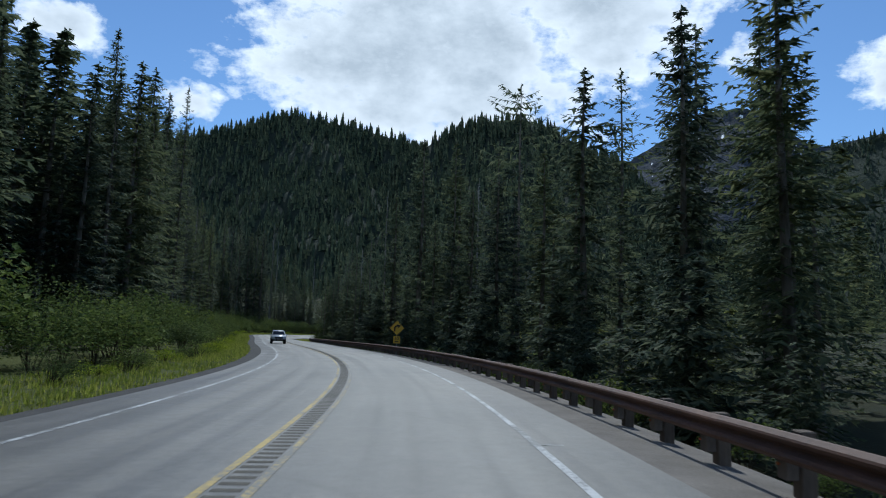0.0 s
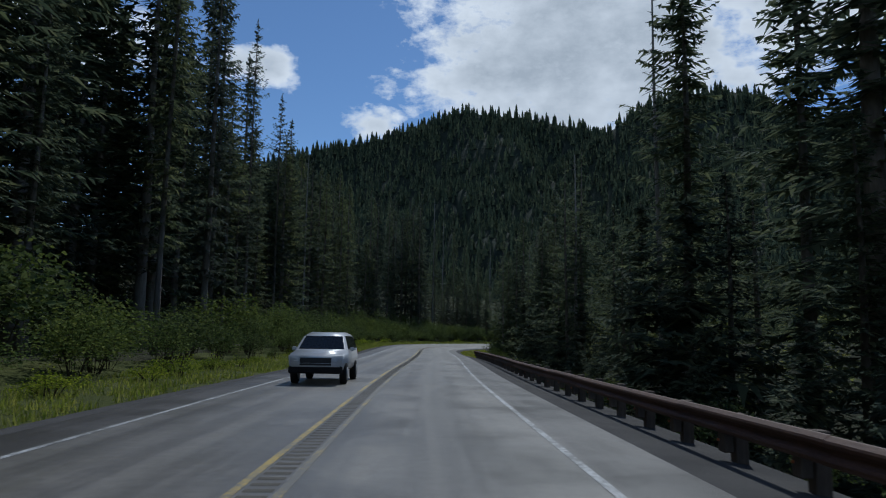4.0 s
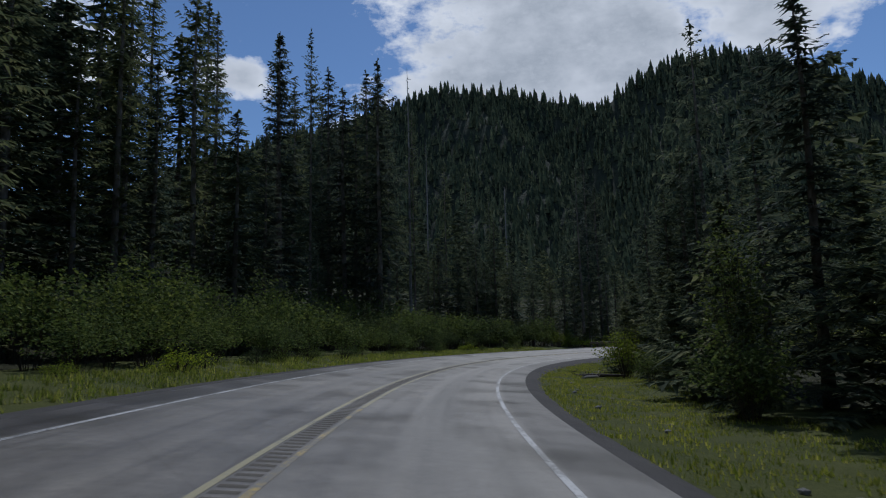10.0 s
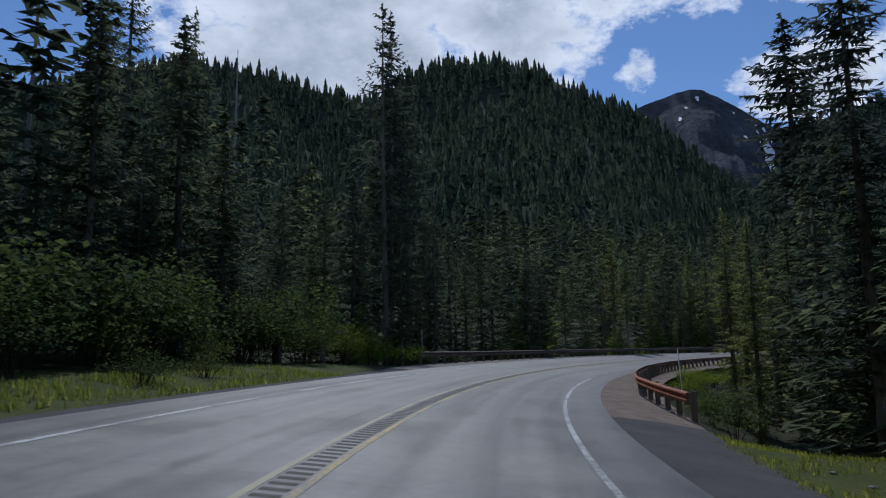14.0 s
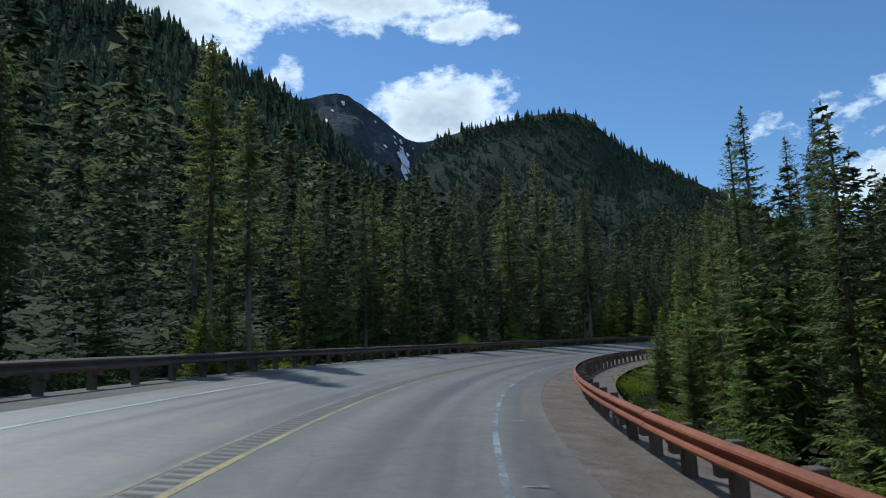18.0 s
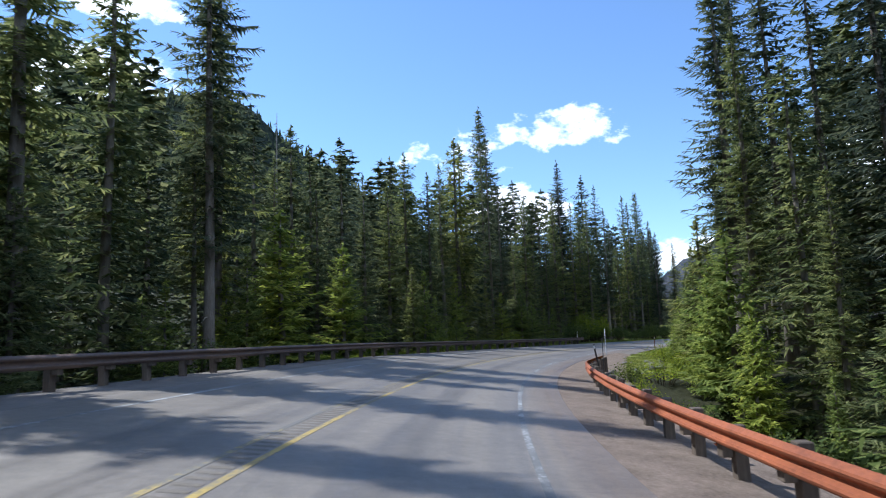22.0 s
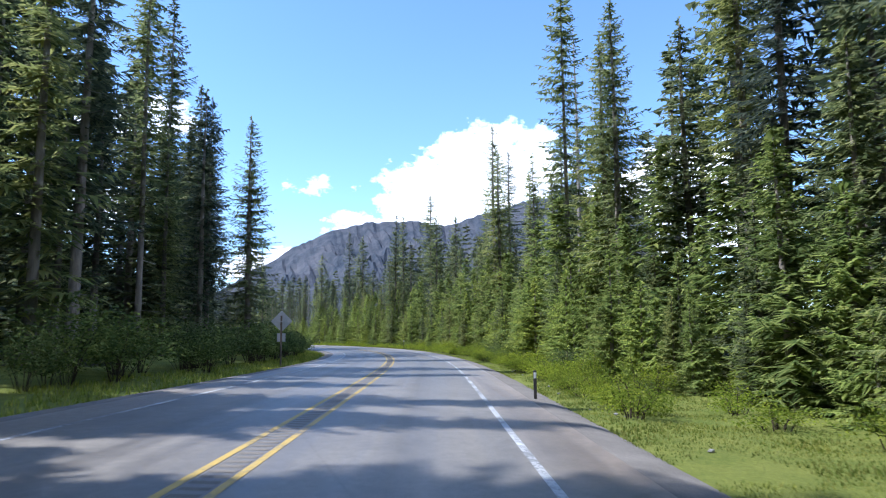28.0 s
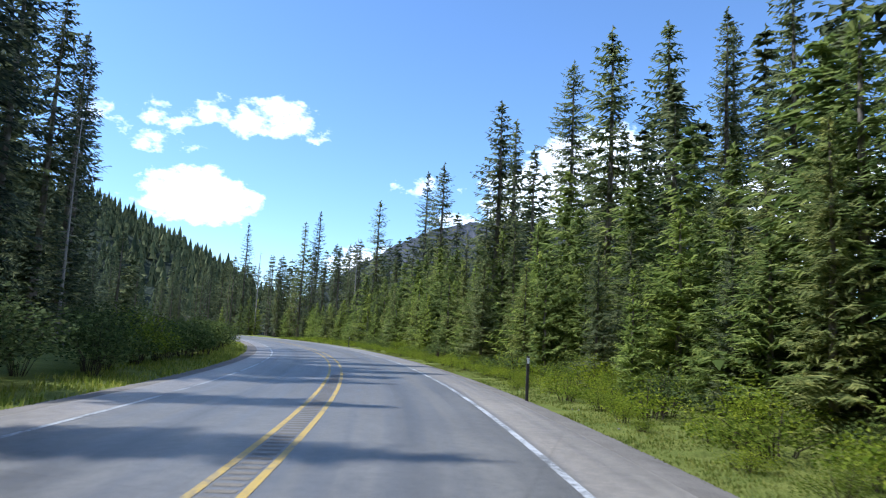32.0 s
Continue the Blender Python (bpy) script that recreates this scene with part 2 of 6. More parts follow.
def asphalt_material():
    m, nt, b = mat("asphalt")
    uv = nt.nodes.new("ShaderNodeUVMap")
    sep = nt.nodes.new("ShaderNodeSeparateXYZ")
    nt.links.new(uv.outputs["UV"], sep.inputs[0])
    fine = noise_tex(nt, 60, 3, 0.8)
    patch = noise_tex(nt, 0.5, 5, 0.65)
    streak_map = nt.nodes.new("ShaderNodeMapping")
    streak_map.inputs["Scale"].default_value = (0.03, 1.6, 1)
    nt.links.new(uv.outputs["UV"], streak_map.inputs["Vector"])
    st = node(nt, "ShaderNodeTexNoise", Scale=1.0, Detail=5.0, Roughness=0.6)
    nt.links.new(streak_map.outputs["Vector"], st.inputs["Vector"])
    c = mix(nt, 0.5, ramp(nt, fine, [(0.3, (0.088, 0.085, 0.08)), (0.7, (0.21, 0.20, 0.182))]), ramp(nt, patch, [(0.3, (0.105, 0.104, 0.103)), (0.7, (0.175, 0.171, 0.163))]))
    c = mix(nt, 0.8, c, ramp(nt, st.outputs["Fac"], [(0.3, (0.66, 0.66, 0.68)), (0.55, (1.0, 1.0, 1.0)), (0.75, (1.14, 1.13, 1.1))]), "MULTIPLY")
    mid, wide = noise_tex(nt, 5, 6, 0.8), noise_tex(nt, 0.11, 4, 0.55)
    c = mix(nt, 1.0, c, ramp(nt, mid, [(0.3, (0.76, 0.76, 0.76)), (0.5, (0.98, 0.98, 0.975)), (0.7, (1.22, 1.21, 1.19))]), "MULTIPLY")
    c = mix(nt, 1.0, c, ramp(nt, wide, [(0.35, (0.94, 0.90, 0.84)), (0.65, (1.16, 1.09, 0.98))]), "MULTIPLY")
    # oil-darkened band along the middle of each lane, worn in and broken up
    away = nt.nodes.new("ShaderNodeMath")
    away.operation = "ABSOLUTE"
    nt.links.new(sep.outputs[1], away.inputs[0])
    mid_lane = nt.nodes.new("ShaderNodeMath")
    mid_lane.operation = "SUBTRACT"
    mid_lane.inputs[1].default_value = 1.85
    nt.links.new(away.outputs[0], mid_lane.inputs[0])
    dist = nt.nodes.new("ShaderNodeMath")
    dist.operation = "ABSOLUTE"
    nt.links.new(mid_lane.outputs[0], dist.inputs[0])
    uneven = nt.nodes.new("ShaderNodeMath")
    uneven.operation, uneven.inputs[1].default_value = "MULTIPLY_ADD", 0.7
    nt.links.new(noise_tex(nt, 0.7, 5, 0.7), uneven.inputs[0])
    nt.links.new(dist.outputs[0], uneven.inputs[2])
    c = mix(nt, 1.0, c, ramp(nt, uneven.outputs[0], [(0.25, (0.70, 0.70, 0.70)), (0.75, (1.0, 1.0, 1.0))]), "MULTIPLY")
    crack = nt.nodes.new("ShaderNodeTexVoronoi")
    crack.feature = "DISTANCE_TO_EDGE"
    crack.inputs["Scale"].default_value = 0.16
    warp = nt.nodes.new("ShaderNodeTexCoord")
    shift = mix(nt, 0.35, warp.outputs["Object"], node(nt, "ShaderNodeTexNoise", Scale=0.8, Detail=6.0).outputs["Color"], "ADD")
    nt.links.new(shift, crack.inputs["Vector"])
    c = mix(nt, 1.0, c, ramp(nt, crack.outputs["Distance"], [(0.0, (0.84, 0.83, 0.82)), (0.005, (1.0, 1.0, 1.0))]), "MULTIPLY")
    # the older pavement of the first stretch: darker outside the edge lines, polished wheel tracks
    old = node(nt, "ShaderNodeMapRange", From_Min=30.0, From_Max=70.0, To_Min=0.45, To_Max=1.0)
    nt.links.new(sep.outputs[0], old.inputs["Value"])
    new_road = node(nt, "ShaderNodeMapRange", From_Min=225.0, From_Max=275.0, To_Min=1.0, To_Max=0.0)
    nt.links.new(sep.outputs[0], new_road.inputs["Value"])
    age = nt.nodes.new("ShaderNodeMath")
    age.operation = "MULTIPLY"
    nt.links.new(old.outputs[0], age.inputs[0])
    nt.links.new(new_road.outputs[0], age.inputs[1])
    # the younger, paler and warmer pavement round the bend
    young = node(nt, "ShaderNodeMapRange", From_Min=262.0, From_Max=300.0)
    nt.links.new(sep.outputs[0], young.inputs["Value"])
    young_end = node(nt, "ShaderNodeMapRange", From_Min=455.0, From_Max=495.0, To_Min=1.0, To_Max=0.0)
    nt.links.new(sep.outputs[0], young_end.inputs["Value"])
    pale = nt.nodes.new("ShaderNodeMath")
    pale.operation = "MULTIPLY"
    nt.links.new(young.outputs[0], pale.inputs[0])
    nt.links.new(young_end.outputs[0], pale.inputs[1])
    c = mix(nt, pale.outputs[0], c, mix(nt, 1.0, c, (1.26, 1.19, 1.13), "MULTIPLY"))
    rim = node(nt, "ShaderNodeMapRange", From_Min=3.5, From_Max=3.75)
    nt.links.new(away.outputs[0], rim.inputs["Value"])
    rim_age = nt.nodes.new("ShaderNodeMath")
    rim_age.operation = "MULTIPLY"
    nt.links.new(rim.outputs[0], rim_age.inputs[0])
    nt.links.new(age.outputs[0], rim_age.inputs[1])
    c = mix(nt, age.outputs[0], c, mix(nt, 1.0, c, (1.2, 1.2, 1.22), "MULTIPLY"))
    late = node(nt, "ShaderNodeMapRange", From_Min=455.0, From_Max=495.0)
    nt.links.new(sep.outputs[0], late.inputs["Value"])
    dusty = nt.nodes.new("ShaderNodeMath")
    dusty.operation = "MULTIPLY"
    nt.links.new(rim.outputs[0], dusty.inputs[0])
    nt.links.new(late.outputs[0], dusty.inputs[1])
    dirt = nt.nodes.new("ShaderNodeMath")
    dirt.operation = "MULTIPLY"
    nt.links.new(node_rim(nt, sep), dirt.inputs[0])
    nt.links.new(pale.outputs[0], dirt.inputs[1])
    c = mix(nt, dirt.outputs[0], c, mix(nt, 1.0, c, ramp(nt, noise_tex(nt, 1.3, 5, 0.7), [(0.3, (0.72, 0.62, 0.54)), (0.7, (1.06, 0.94, 0.84))]), "MULTIPLY"))
    c = mix(nt, dusty.outputs[0], c, mix(nt, 1.0, c, (1.5, 1.42, 1.36), "MULTIPLY"))
    c = mix(nt, rim_age.outputs[0], c, mix(nt, 1.0, c, (0.42, 0.41, 0.42), "MULTIPLY"))
    blotch = ramp(nt, noise_tex(nt, 0.35, 5, 0.6), [(0.34, (0.0,) * 3), (0.66, (1.0,) * 3)])
    track = ramp(nt, uneven.outputs[0], [(0.55, (0.0,) * 3), (0.95, (1.0,) * 3)])
    wet = mix(nt, 1.0, mix(nt, 1.0, blotch, track, "MULTIPLY"), age.outputs[0], "MULTIPLY")
    nt.links.new(c, b.inputs["Base Color"])
    rr = ramp(nt, st.outputs["Fac"], [(0.3, (0.42,) * 3), (0.7, (0.62,) * 3)])
    nt.links.new(mix(nt, wet, rr, (0.31, 0.31, 0.31)), b.inputs["Roughness"])
    bump(nt, b, fine, 0.35, 0.006)
    return m


ASPHALT = asphalt_material()
SHOULDER = surface("shoulder_gravel", (0.125, 0.11, 0.094), (0.26, 0.232, 0.20), 1.1, 28, 0.95, 0.6)
DARK_SHOULDER = surface("dark_asphalt_shoulder", (0.052, 0.050, 0.049), (0.112, 0.106, 0.100), 0.7, 45, 0.95, 0.6)
DIRT_SHOULDER = surface("brown_dirt_shoulder", (0.105, 0.080, 0.062), (0.30, 0.235, 0.185), 1.6, 16, 0.95, 0.9, dist=0.04)
SOIL = surface("forest_ground", (0.018, 0.022, 0.010), (0.055, 0.055, 0.028), 0.12, 3.0, 0.95, 0.8, dist=0.2)
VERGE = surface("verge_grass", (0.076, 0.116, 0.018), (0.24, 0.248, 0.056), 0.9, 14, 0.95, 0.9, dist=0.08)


def road_paint(name, colour, worn):
    """Paint rubbed off down to the asphalt in patches."""
    m, nt, b = mat(name)
    big, fine = noise_tex(nt, 0.45, 5, 0.65), noise_tex(nt, 11, 6, 0.8)
    add = nt.nodes.new("ShaderNodeMath")
    add.operation = "ADD"
    nt.links.new(big, add.inputs[0])
    nt.links.new(fine, add.inputs[1])
    half = nt.nodes.new("ShaderNodeMath")
    half.operation = "MULTIPLY"
    half.inputs[1].default_value = 0.5
    nt.links.new(add.outputs[0], half.inputs[0])
    keep = ramp(nt, half.outputs[0], [(0.0, (0.02,) * 3), (worn / 2 - 0.05, (0.04,) * 3), (worn / 2 + 0.06, (0.92,) * 3)])
    c = mix(nt, keep, (0.135, 0.131, 0.122), colour)
    nt.links.new(c, b.inputs["Base Color"])
    b.inputs["Roughness"].default_value = 0.65
    bump(nt, b, fine, 0.25, 0.004)
    return m


# darker copy of the verge grass, first-stretch shade put into its colour
VERGE_SHADED = surface("shaded_verge_grass", (0.045, 0.062, 0.015), (0.115, 0.120, 0.036), 0.5, 9, 0.95, 0.9, dist=0.08)
WHITE_PAINT = road_paint("worn_white_paint", (0.50, 0.50, 0.49), 0.97)
YELLOW_PAINT = road_paint("worn_yellow_paint", (0.47, 0.33, 0.07), 0.97)
PALE_YELLOW = road_paint("bleached_yellow_paint", (0.34, 0.30, 0.17), 0.84)
BLEACHED = road_paint("dull_yellow_paint", (0.36, 0.285, 0.11), 0.90)
GONE_WHITE = road_paint("rubbed_off_white_paint", (0.46, 0.46, 0.45), 1.08)
GONE_YELLOW = road_paint("rubbed_off_yellow_paint", (0.48, 0.34, 0.08), 1.10)
FRESH_YELLOW = road_paint("bright_yellow_paint", (0.48, 0.32, 0.06), 0.90)
GROOVE = surface("groove_asphalt", (0.088, 0.082, 0.070), (0.17, 0.155, 0.128), 1.0, 30, 0.9, 0.3)
DUSTY_GROOVE = surface("dusty_groove", (0.145, 0.128, 0.106), (0.235, 0.208, 0.172), 1.0, 30, 0.9, 0.3)
RUST = surface("rusted_steel", (0.16, 0.044, 0.017), (0.46, 0.130, 0.042), 0.8, 12, 0.75, 0.3, vary=0.25)
# brown rust, darkened further to stand for the first barrier's backlit side
BROWN_STEEL = surface("brown_rusted_steel", (0.055, 0.029, 0.019), (0.165, 0.080, 0.048), 0.8, 12, 0.7, 0.3, vary=0.2)
DARK_STEEL = surface("dark_weathered_steel", (0.07, 0.05, 0.042), (0.19, 0.125, 0.09), 0.8, 12, 0.65, 0.3, vary=0.2)
POST_WOOD = surface("weathered_post_wood", (0.080, 0.062, 0.048), (0.22, 0.18, 0.145), 2.0, 30, 0.9, 0.5, stretch=(1, 1, 0.15), vary=0.35)
BARK = surface("conifer_bark", (0.11, 0.095, 0.08), (0.33, 0.29, 0.245), 0.8, 9, 0.95, 0.9, stretch=(1, 1, 0.2), vary=0.3, dist=0.05)
TWIG = surface("shrub_twig", (0.030, 0.024, 0.016), (0.085, 0.068, 0.045), 3, 20, 0.9, 0.4)
DEADWOOD = surface("dead_grey_wood", (0.13, 0.12, 0.11), (0.36, 0.34, 0.31), 0.8, 9, 0.9, 0.7, stretch=(1, 1, 0.15))
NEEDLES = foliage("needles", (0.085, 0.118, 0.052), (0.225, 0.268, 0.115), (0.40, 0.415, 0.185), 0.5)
# darker, bluer needles that also carry the shade of the first stretch
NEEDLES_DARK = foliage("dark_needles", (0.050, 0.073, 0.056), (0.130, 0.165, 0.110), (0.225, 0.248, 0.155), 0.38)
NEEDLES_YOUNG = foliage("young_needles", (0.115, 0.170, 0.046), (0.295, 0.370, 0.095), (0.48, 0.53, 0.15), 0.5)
LEAVES = foliage("alder_leaves", (0.052, 0.080, 0.024), (0.126, 0.172, 0.052), (0.215, 0.258, 0.088), 0.34)
LEAVES_BRIGHT = foliage("willow_leaves", (0.115, 0.172, 0.017), (0.253, 0.322, 0.034), (0.391, 0.437, 0.057), 0.48)
GRASS = foliage("grass_blades", (0.13, 0.185, 0.028), (0.28, 0.325, 0.055), (0.46, 0.45, 0.12), 0.5)
# both rock colours hold the blue of distant haze, the farther one more
ROCK = surface("mountain_rock", (0.014, 0.022, 0.027), (0.11, 0.116, 0.135), 0.014, 0.05, 0.95, 1.0, dist=8)
HAZE_ROCK = surface("haze_blue_rock", (0.014, 0.030, 0.050), (0.105, 0.104, 0.116), 0.009, 0.028, 0.95, 1.0, dist=14)
FORESTED = surface("forested_slope", (0.020, 0.029, 0.023), (0.046, 0.058, 0.038), 0.01, 0.12, 0.95, 1.0, dist=4)
SNOW = surface("old_snow", (0.65, 0.66, 0.68), (0.85, 0.86, 0.88), 0.05, 0.3, 0.7, 0.3)
SIGN_YELLOW = surface("sign_yellow", (0.55, 0.33, 0.02), (0.66, 0.42, 0.03), 2, 30, 0.5, 0.05)
SIGN_BLACK = surface("sign_black", (0.012, 0.012, 0.012), (0.02, 0.02, 0.02), 2, 30, 0.5, 0.05)
ALUMINIUM = surface("bare_aluminium", (0.20, 0.21, 0.22), (0.34, 0.35, 0.36), 2, 30, 0.5, 0.05)
DARK_WOOD = surface("wet_dark_wood", (0.018, 0.014, 0.011), (0.07, 0.055, 0.042), 2, 20, 0.8, 0.7)
BROWN_POST = surface("brown_marker_post", (0.12, 0.05, 0.025), (0.24, 0.10, 0.045), 3, 30, 0.7, 0.2)
BLACK_POST = surface("black_marker_post", (0.02, 0.018, 0.016), (0.06, 0.05, 0.045), 3, 30, 0.7, 0.2)
REFLECTOR = surface("white_reflector", (0.6, 0.6, 0.6), (0.8, 0.8, 0.8), 5, 50, 0.35, 0.05)
STONE = surface("roadside_stone", (0.16, 0.155, 0.15), (0.38, 0.37, 0.35), 2, 15, 0.9, 0.6, vary=0.3)
CAR_PAINT = surface("silver_car_paint", (0.55, 0.56, 0.57), (0.62, 0.63, 0.64), 0.5, 40, 0.25, 0.02)
CAR_GLASS = surface("dark_car_glass", (0.01, 0.012, 0.014), (0.02, 0.022, 0.025), 0.5, 10, 0.08, 0.0)
RUBBER = surface("black_rubber", (0.012, 0.012, 0.012), (0.03, 0.03, 0.03), 3, 30, 0.9, 0.3)
LAMP_GLASS = surface("lamp_lens", (0.6, 0.6, 0.58), (0.75, 0.75, 0.72), 3, 30, 0.2, 0.05)
TAIL_RED = surface("red_lens", (0.25, 0.01, 0.01), (0.4, 0.02, 0.02), 3, 30, 0.3, 0.05)


# ---------- building helpers ----------
def mesh_of(name, verts, faces, material=None, smooth=False, mats=None, index=None):
    me = bpy.data.meshes.new(name)
    me.from_pydata(verts, [], faces)
    for m in mats or ([material] if material else []):
        me.materials.append(m)
    if index is not None:
        me.polygons.foreach_set("material_index", index)
    if smooth:
        me.polygons.foreach_set("use_smooth", [True] * len(me.polygons))
    me.update()
    return me


def part(name, me, parent, label="", m=None):
    """One mesh as one object under a thing or a part."""
    ob = new(name, me)
    ob.parent = parent
    if m is not None:
        ob.matrix_basis = m
    if label:
        tagged(ob, label)
    return ob


def empty(name, m=None):
    ob = new(name)
    ob.empty_display_size = 0.2
    if m is not None:
        ob.matrix_basis = m
    return ob


def tube(points, radii, sides=7, cap=True):
    """Vertices and faces of a round bar through the points."""
    verts, faces = [], []
    pts = [Vector(p) for p in points]
    for i, p in enumerate(pts):
        way = (pts[min(i + 1, len(pts) - 1)] - pts[max(i - 1, 0)]).normalized()
        side = way.orthogonal().normalized() if abs(way.z) < 0.9 else Vector((1, 0, 0)).cross(way).normalized()
        up = way.cross(side)
        for k in range(sides):
            a = 2 * math.pi * k / sides
            verts.append(p + (side * math.cos(a) + up * math.sin(a)) * radii[i])
    for i in range(len(pts) - 1):
        for k in range(sides):
            a, b = i * sides + k, i * sides + (k + 1) % sides
            faces.append((a, b, b + sides, a + sides))
    if cap:
        faces.append(tuple(range(sides - 1, -1, -1)))
        faces.append(tuple((len(pts) - 1) * sides + k for k in range(sides)))
    return verts, faces


def block(w, d, h, bevel=0.01, z0=0.0):
    """A box with bevelled edges, its foot at z0: x wide, y deep, z high."""
    bm = bmesh.new()
    bmesh.ops.create_cube(bm, size=1)
    bmesh.ops.scale(bm, vec=(w, d, h), verts=bm.verts)
    bmesh.ops.translate(bm, vec=(0, 0, z0 + h / 2), verts=bm.verts)
    if bevel:
        bmesh.ops.bevel(bm, geom=bm.edges[:], offset=bevel, segments=1, affect="EDGES")
    return bm


def from_bm(name, bm, material, smooth=False):
    me = bpy.data.meshes.new(name)
    bm.to_mesh(me)
    bm.free()
    me.materials.append(material)
    if smooth:
        me.polygons.foreach_set("use_smooth", [True] * len(me.polygons))
    return me


# ---------- the road's line ----------
def road_points():
    """Points every metre along the middle of the road, with headings turned smoothly between the stations."""
    s = np.arange(ROAD_FROM, ROAD_TO + 0.5, 1.0)
    st, hd = np.array(ROAD).T
    head = np.interp(s, st, hd)
    k = np.hanning(17)
    head = np.convolve(np.pad(head, 8, mode="edge"), k / k.sum(), "valid")
    a = np.radians(head)
    x = np.concatenate([[0], np.cumsum(-np.sin((a[1:] + a[:-1]) / 2))])
    y = np.concatenate([[0], np.cumsum(np.cos((a[1:] + a[:-1]) / 2))])
    i = int(-ROAD_FROM)
    return s, x - x[i] + ROAD_START[0], y - y[i] + ROAD_START[1], a


RS, RX, RY, RA = road_points()


def at(s, off, z=0.0):
    """A place at s metres along the road, off metres to the right of its middle."""
    x, y, a = (np.interp(s, RS, v) for v in (RX, RY, RA))
    return Vector((x + off * math.cos(a), y + off * math.sin(a), z))


def heading(s):
    return float(np.interp(s, RS, RA))


def road_frame(x, y):
    """For arrays of places: how far along the road and how far to its right they lie."""
    s, off = np.empty(x.shape), np.empty(x.shape)
    for n in range(x.shape[0]):
        d = (x[n][:, None] - RX[None, ::2]) ** 2 + (y[n][:, None] - RY[None, ::2]) ** 2
        i = d.argmin(1) * 2
        s[n] = RS[i]
        off[n] = (x[n] - RX[i]) * np.cos(RA[i]) + (y[n] - RY[i]) * np.sin(RA[i])
        far = np.sqrt(d.min(1))
        off[n] = np.where(far > np.abs(off[n]) + 3, np.where(off[n] < 0, -far, far), off[n])
    return s, off


def hump(v, a, b, soft):
    """1 between a and b, falling to 0 over soft."""
    return np.clip((v - a) / soft + 0.5, 0, 1) * np.clip((b - v) / soft + 0.5, 0, 1)


def ground_height(s, off, x, y):
    out = np.abs(off)
    lean = np.interp(s, *np.array(BANK).T) * np.clip(2.1 - off, -7.0, 10.5)
    z = lean * np.clip(1 - (out - 12) / 30, 0, 1) - 0.16
    left, right = off < 0, off >= 0
    edge = np.clip((out - 7.0) / 8.0, 0, 1)
    fall = np.clip((out - 5.6) / 7.0, 0, 1)
    # the bank falls away behind the barriers and rises gently in the woods
    rail_r = np.maximum(hump(s, -400, RAIL_1[1] + 2, 12), hump(s, RAIL_2[0], RAIL_2[1] - 6, 12))
    rail_l = hump(s, RAIL_L[0], RAIL_L[1], 14)
    z = z - np.where(right, rail_r, 0) * fall * 2.2 - np.where(left, rail_l, 0) * np.clip((out - 6.5) / 7.0, 0, 1) * 1.6
    z = z + np.where(left, (1 - rail_l), 0) * edge * 0.5
    hill = 0.13 + 0.22 * np.clip((285 - s) / 45, 0, 1)
    z = z + np.where(left, np.clip(out - 22, 0, 70) * hill + np.clip(out - 92, 0, 300) * 0.13, np.clip(out - 25, 0, 200) * 0.05)
    z = z + edge * 0.25 * np.sin(x * 0.31 + 1.3 * np.sin(y * 0.17)) * np.cos(y * 0.27)
    return z


def floor_at(p):
    d = (p[0] - RX) ** 2 + (p[1] - RY) ** 2
    i = int(d.argmin())
    o = (p[0] - RX[i]) * math.cos(RA[i]) + (p[1] - RY[i]) * math.sin(RA[i])
    far = math.sqrt(d[i])
    if far > abs(o) + 3:
        o = -far if o < 0 else far
    s, off = np.array([[RS[i]]]), np.array([[o]])
    return float(ground_height(s, off, np.array([[p[0]]]), np.array([[p[1]]]))[0, 0])




# ---------- ground, road and lines ----------
def bank(s):
    """How far the road leans, as rise per metre towards its left."""
    return np.interp(s, *np.array(BANK).T)


def grade(s, off):
    """The height of the paved surface."""
    return bank(s) * (2.1 - off)


def build_ground():
    core = (-330.0, 660.0, -260.0, 520.0)
    xs = np.concatenate([[-4200, -2600, -1500, -900, -560], np.arange(core[0], core[1], 4.5), [760, 1000, 1600, 2700, 4300]])
    ys = np.concatenate([[-4200, -2600, -1500, -800, -420], np.arange(core[2], core[3], 4.5), [620, 900, 1500, 2600, 4300]])
    gx, gy = np.meshgrid(xs, ys)
    s, off = road_frame(gx, gy)
    z = ground_height(s, off, gx, gy) - 0.35 * (np.abs(off) < 15)
    n, m = gx.shape
    verts = np.stack([gx, gy, z], -1).reshape(-1, 3).tolist()
    faces = [(j * m + i, j * m + i + 1, (j + 1) * m + i + 1, (j + 1) * m + i) for j in range(n - 1) for i in range(m - 1)]
    ob = new("ground", mesh_of("ground", verts, faces, SOIL, True))
    return tagged(ob, "brown-green forest floor rising gently from the road", "ground", kind="structure")


build_ground()


def strip(name, s0, s1, step, offs, drops, material, label, kind="structure", category="", lift=0.0, uv=False):
    ss = np.append(np.arange(s0, s1, step), s1)
    n = len(offs)
    verts = [at(s, o, float(grade(s, o)) + d + lift) for s in ss for o, d in zip(offs, drops)]
    faces = [(i * n + k, i * n + k + 1, (i + 1) * n + k + 1, (i + 1) * n + k) for i in range(len(ss) - 1) for k in range(n - 1)]
    me = mesh_of(name, verts, faces, material, True)
    if uv:
        lay = me.uv_layers.new(name="UVMap")
        co = [(ss[v // n], offs[v % n]) for f in faces for v in f]
        lay.data.foreach_set("uv", np.array(co, dtype=np.float32).ravel())
    return tagged(new(name, me), label, category or name.split("_")[0], kind=kind)


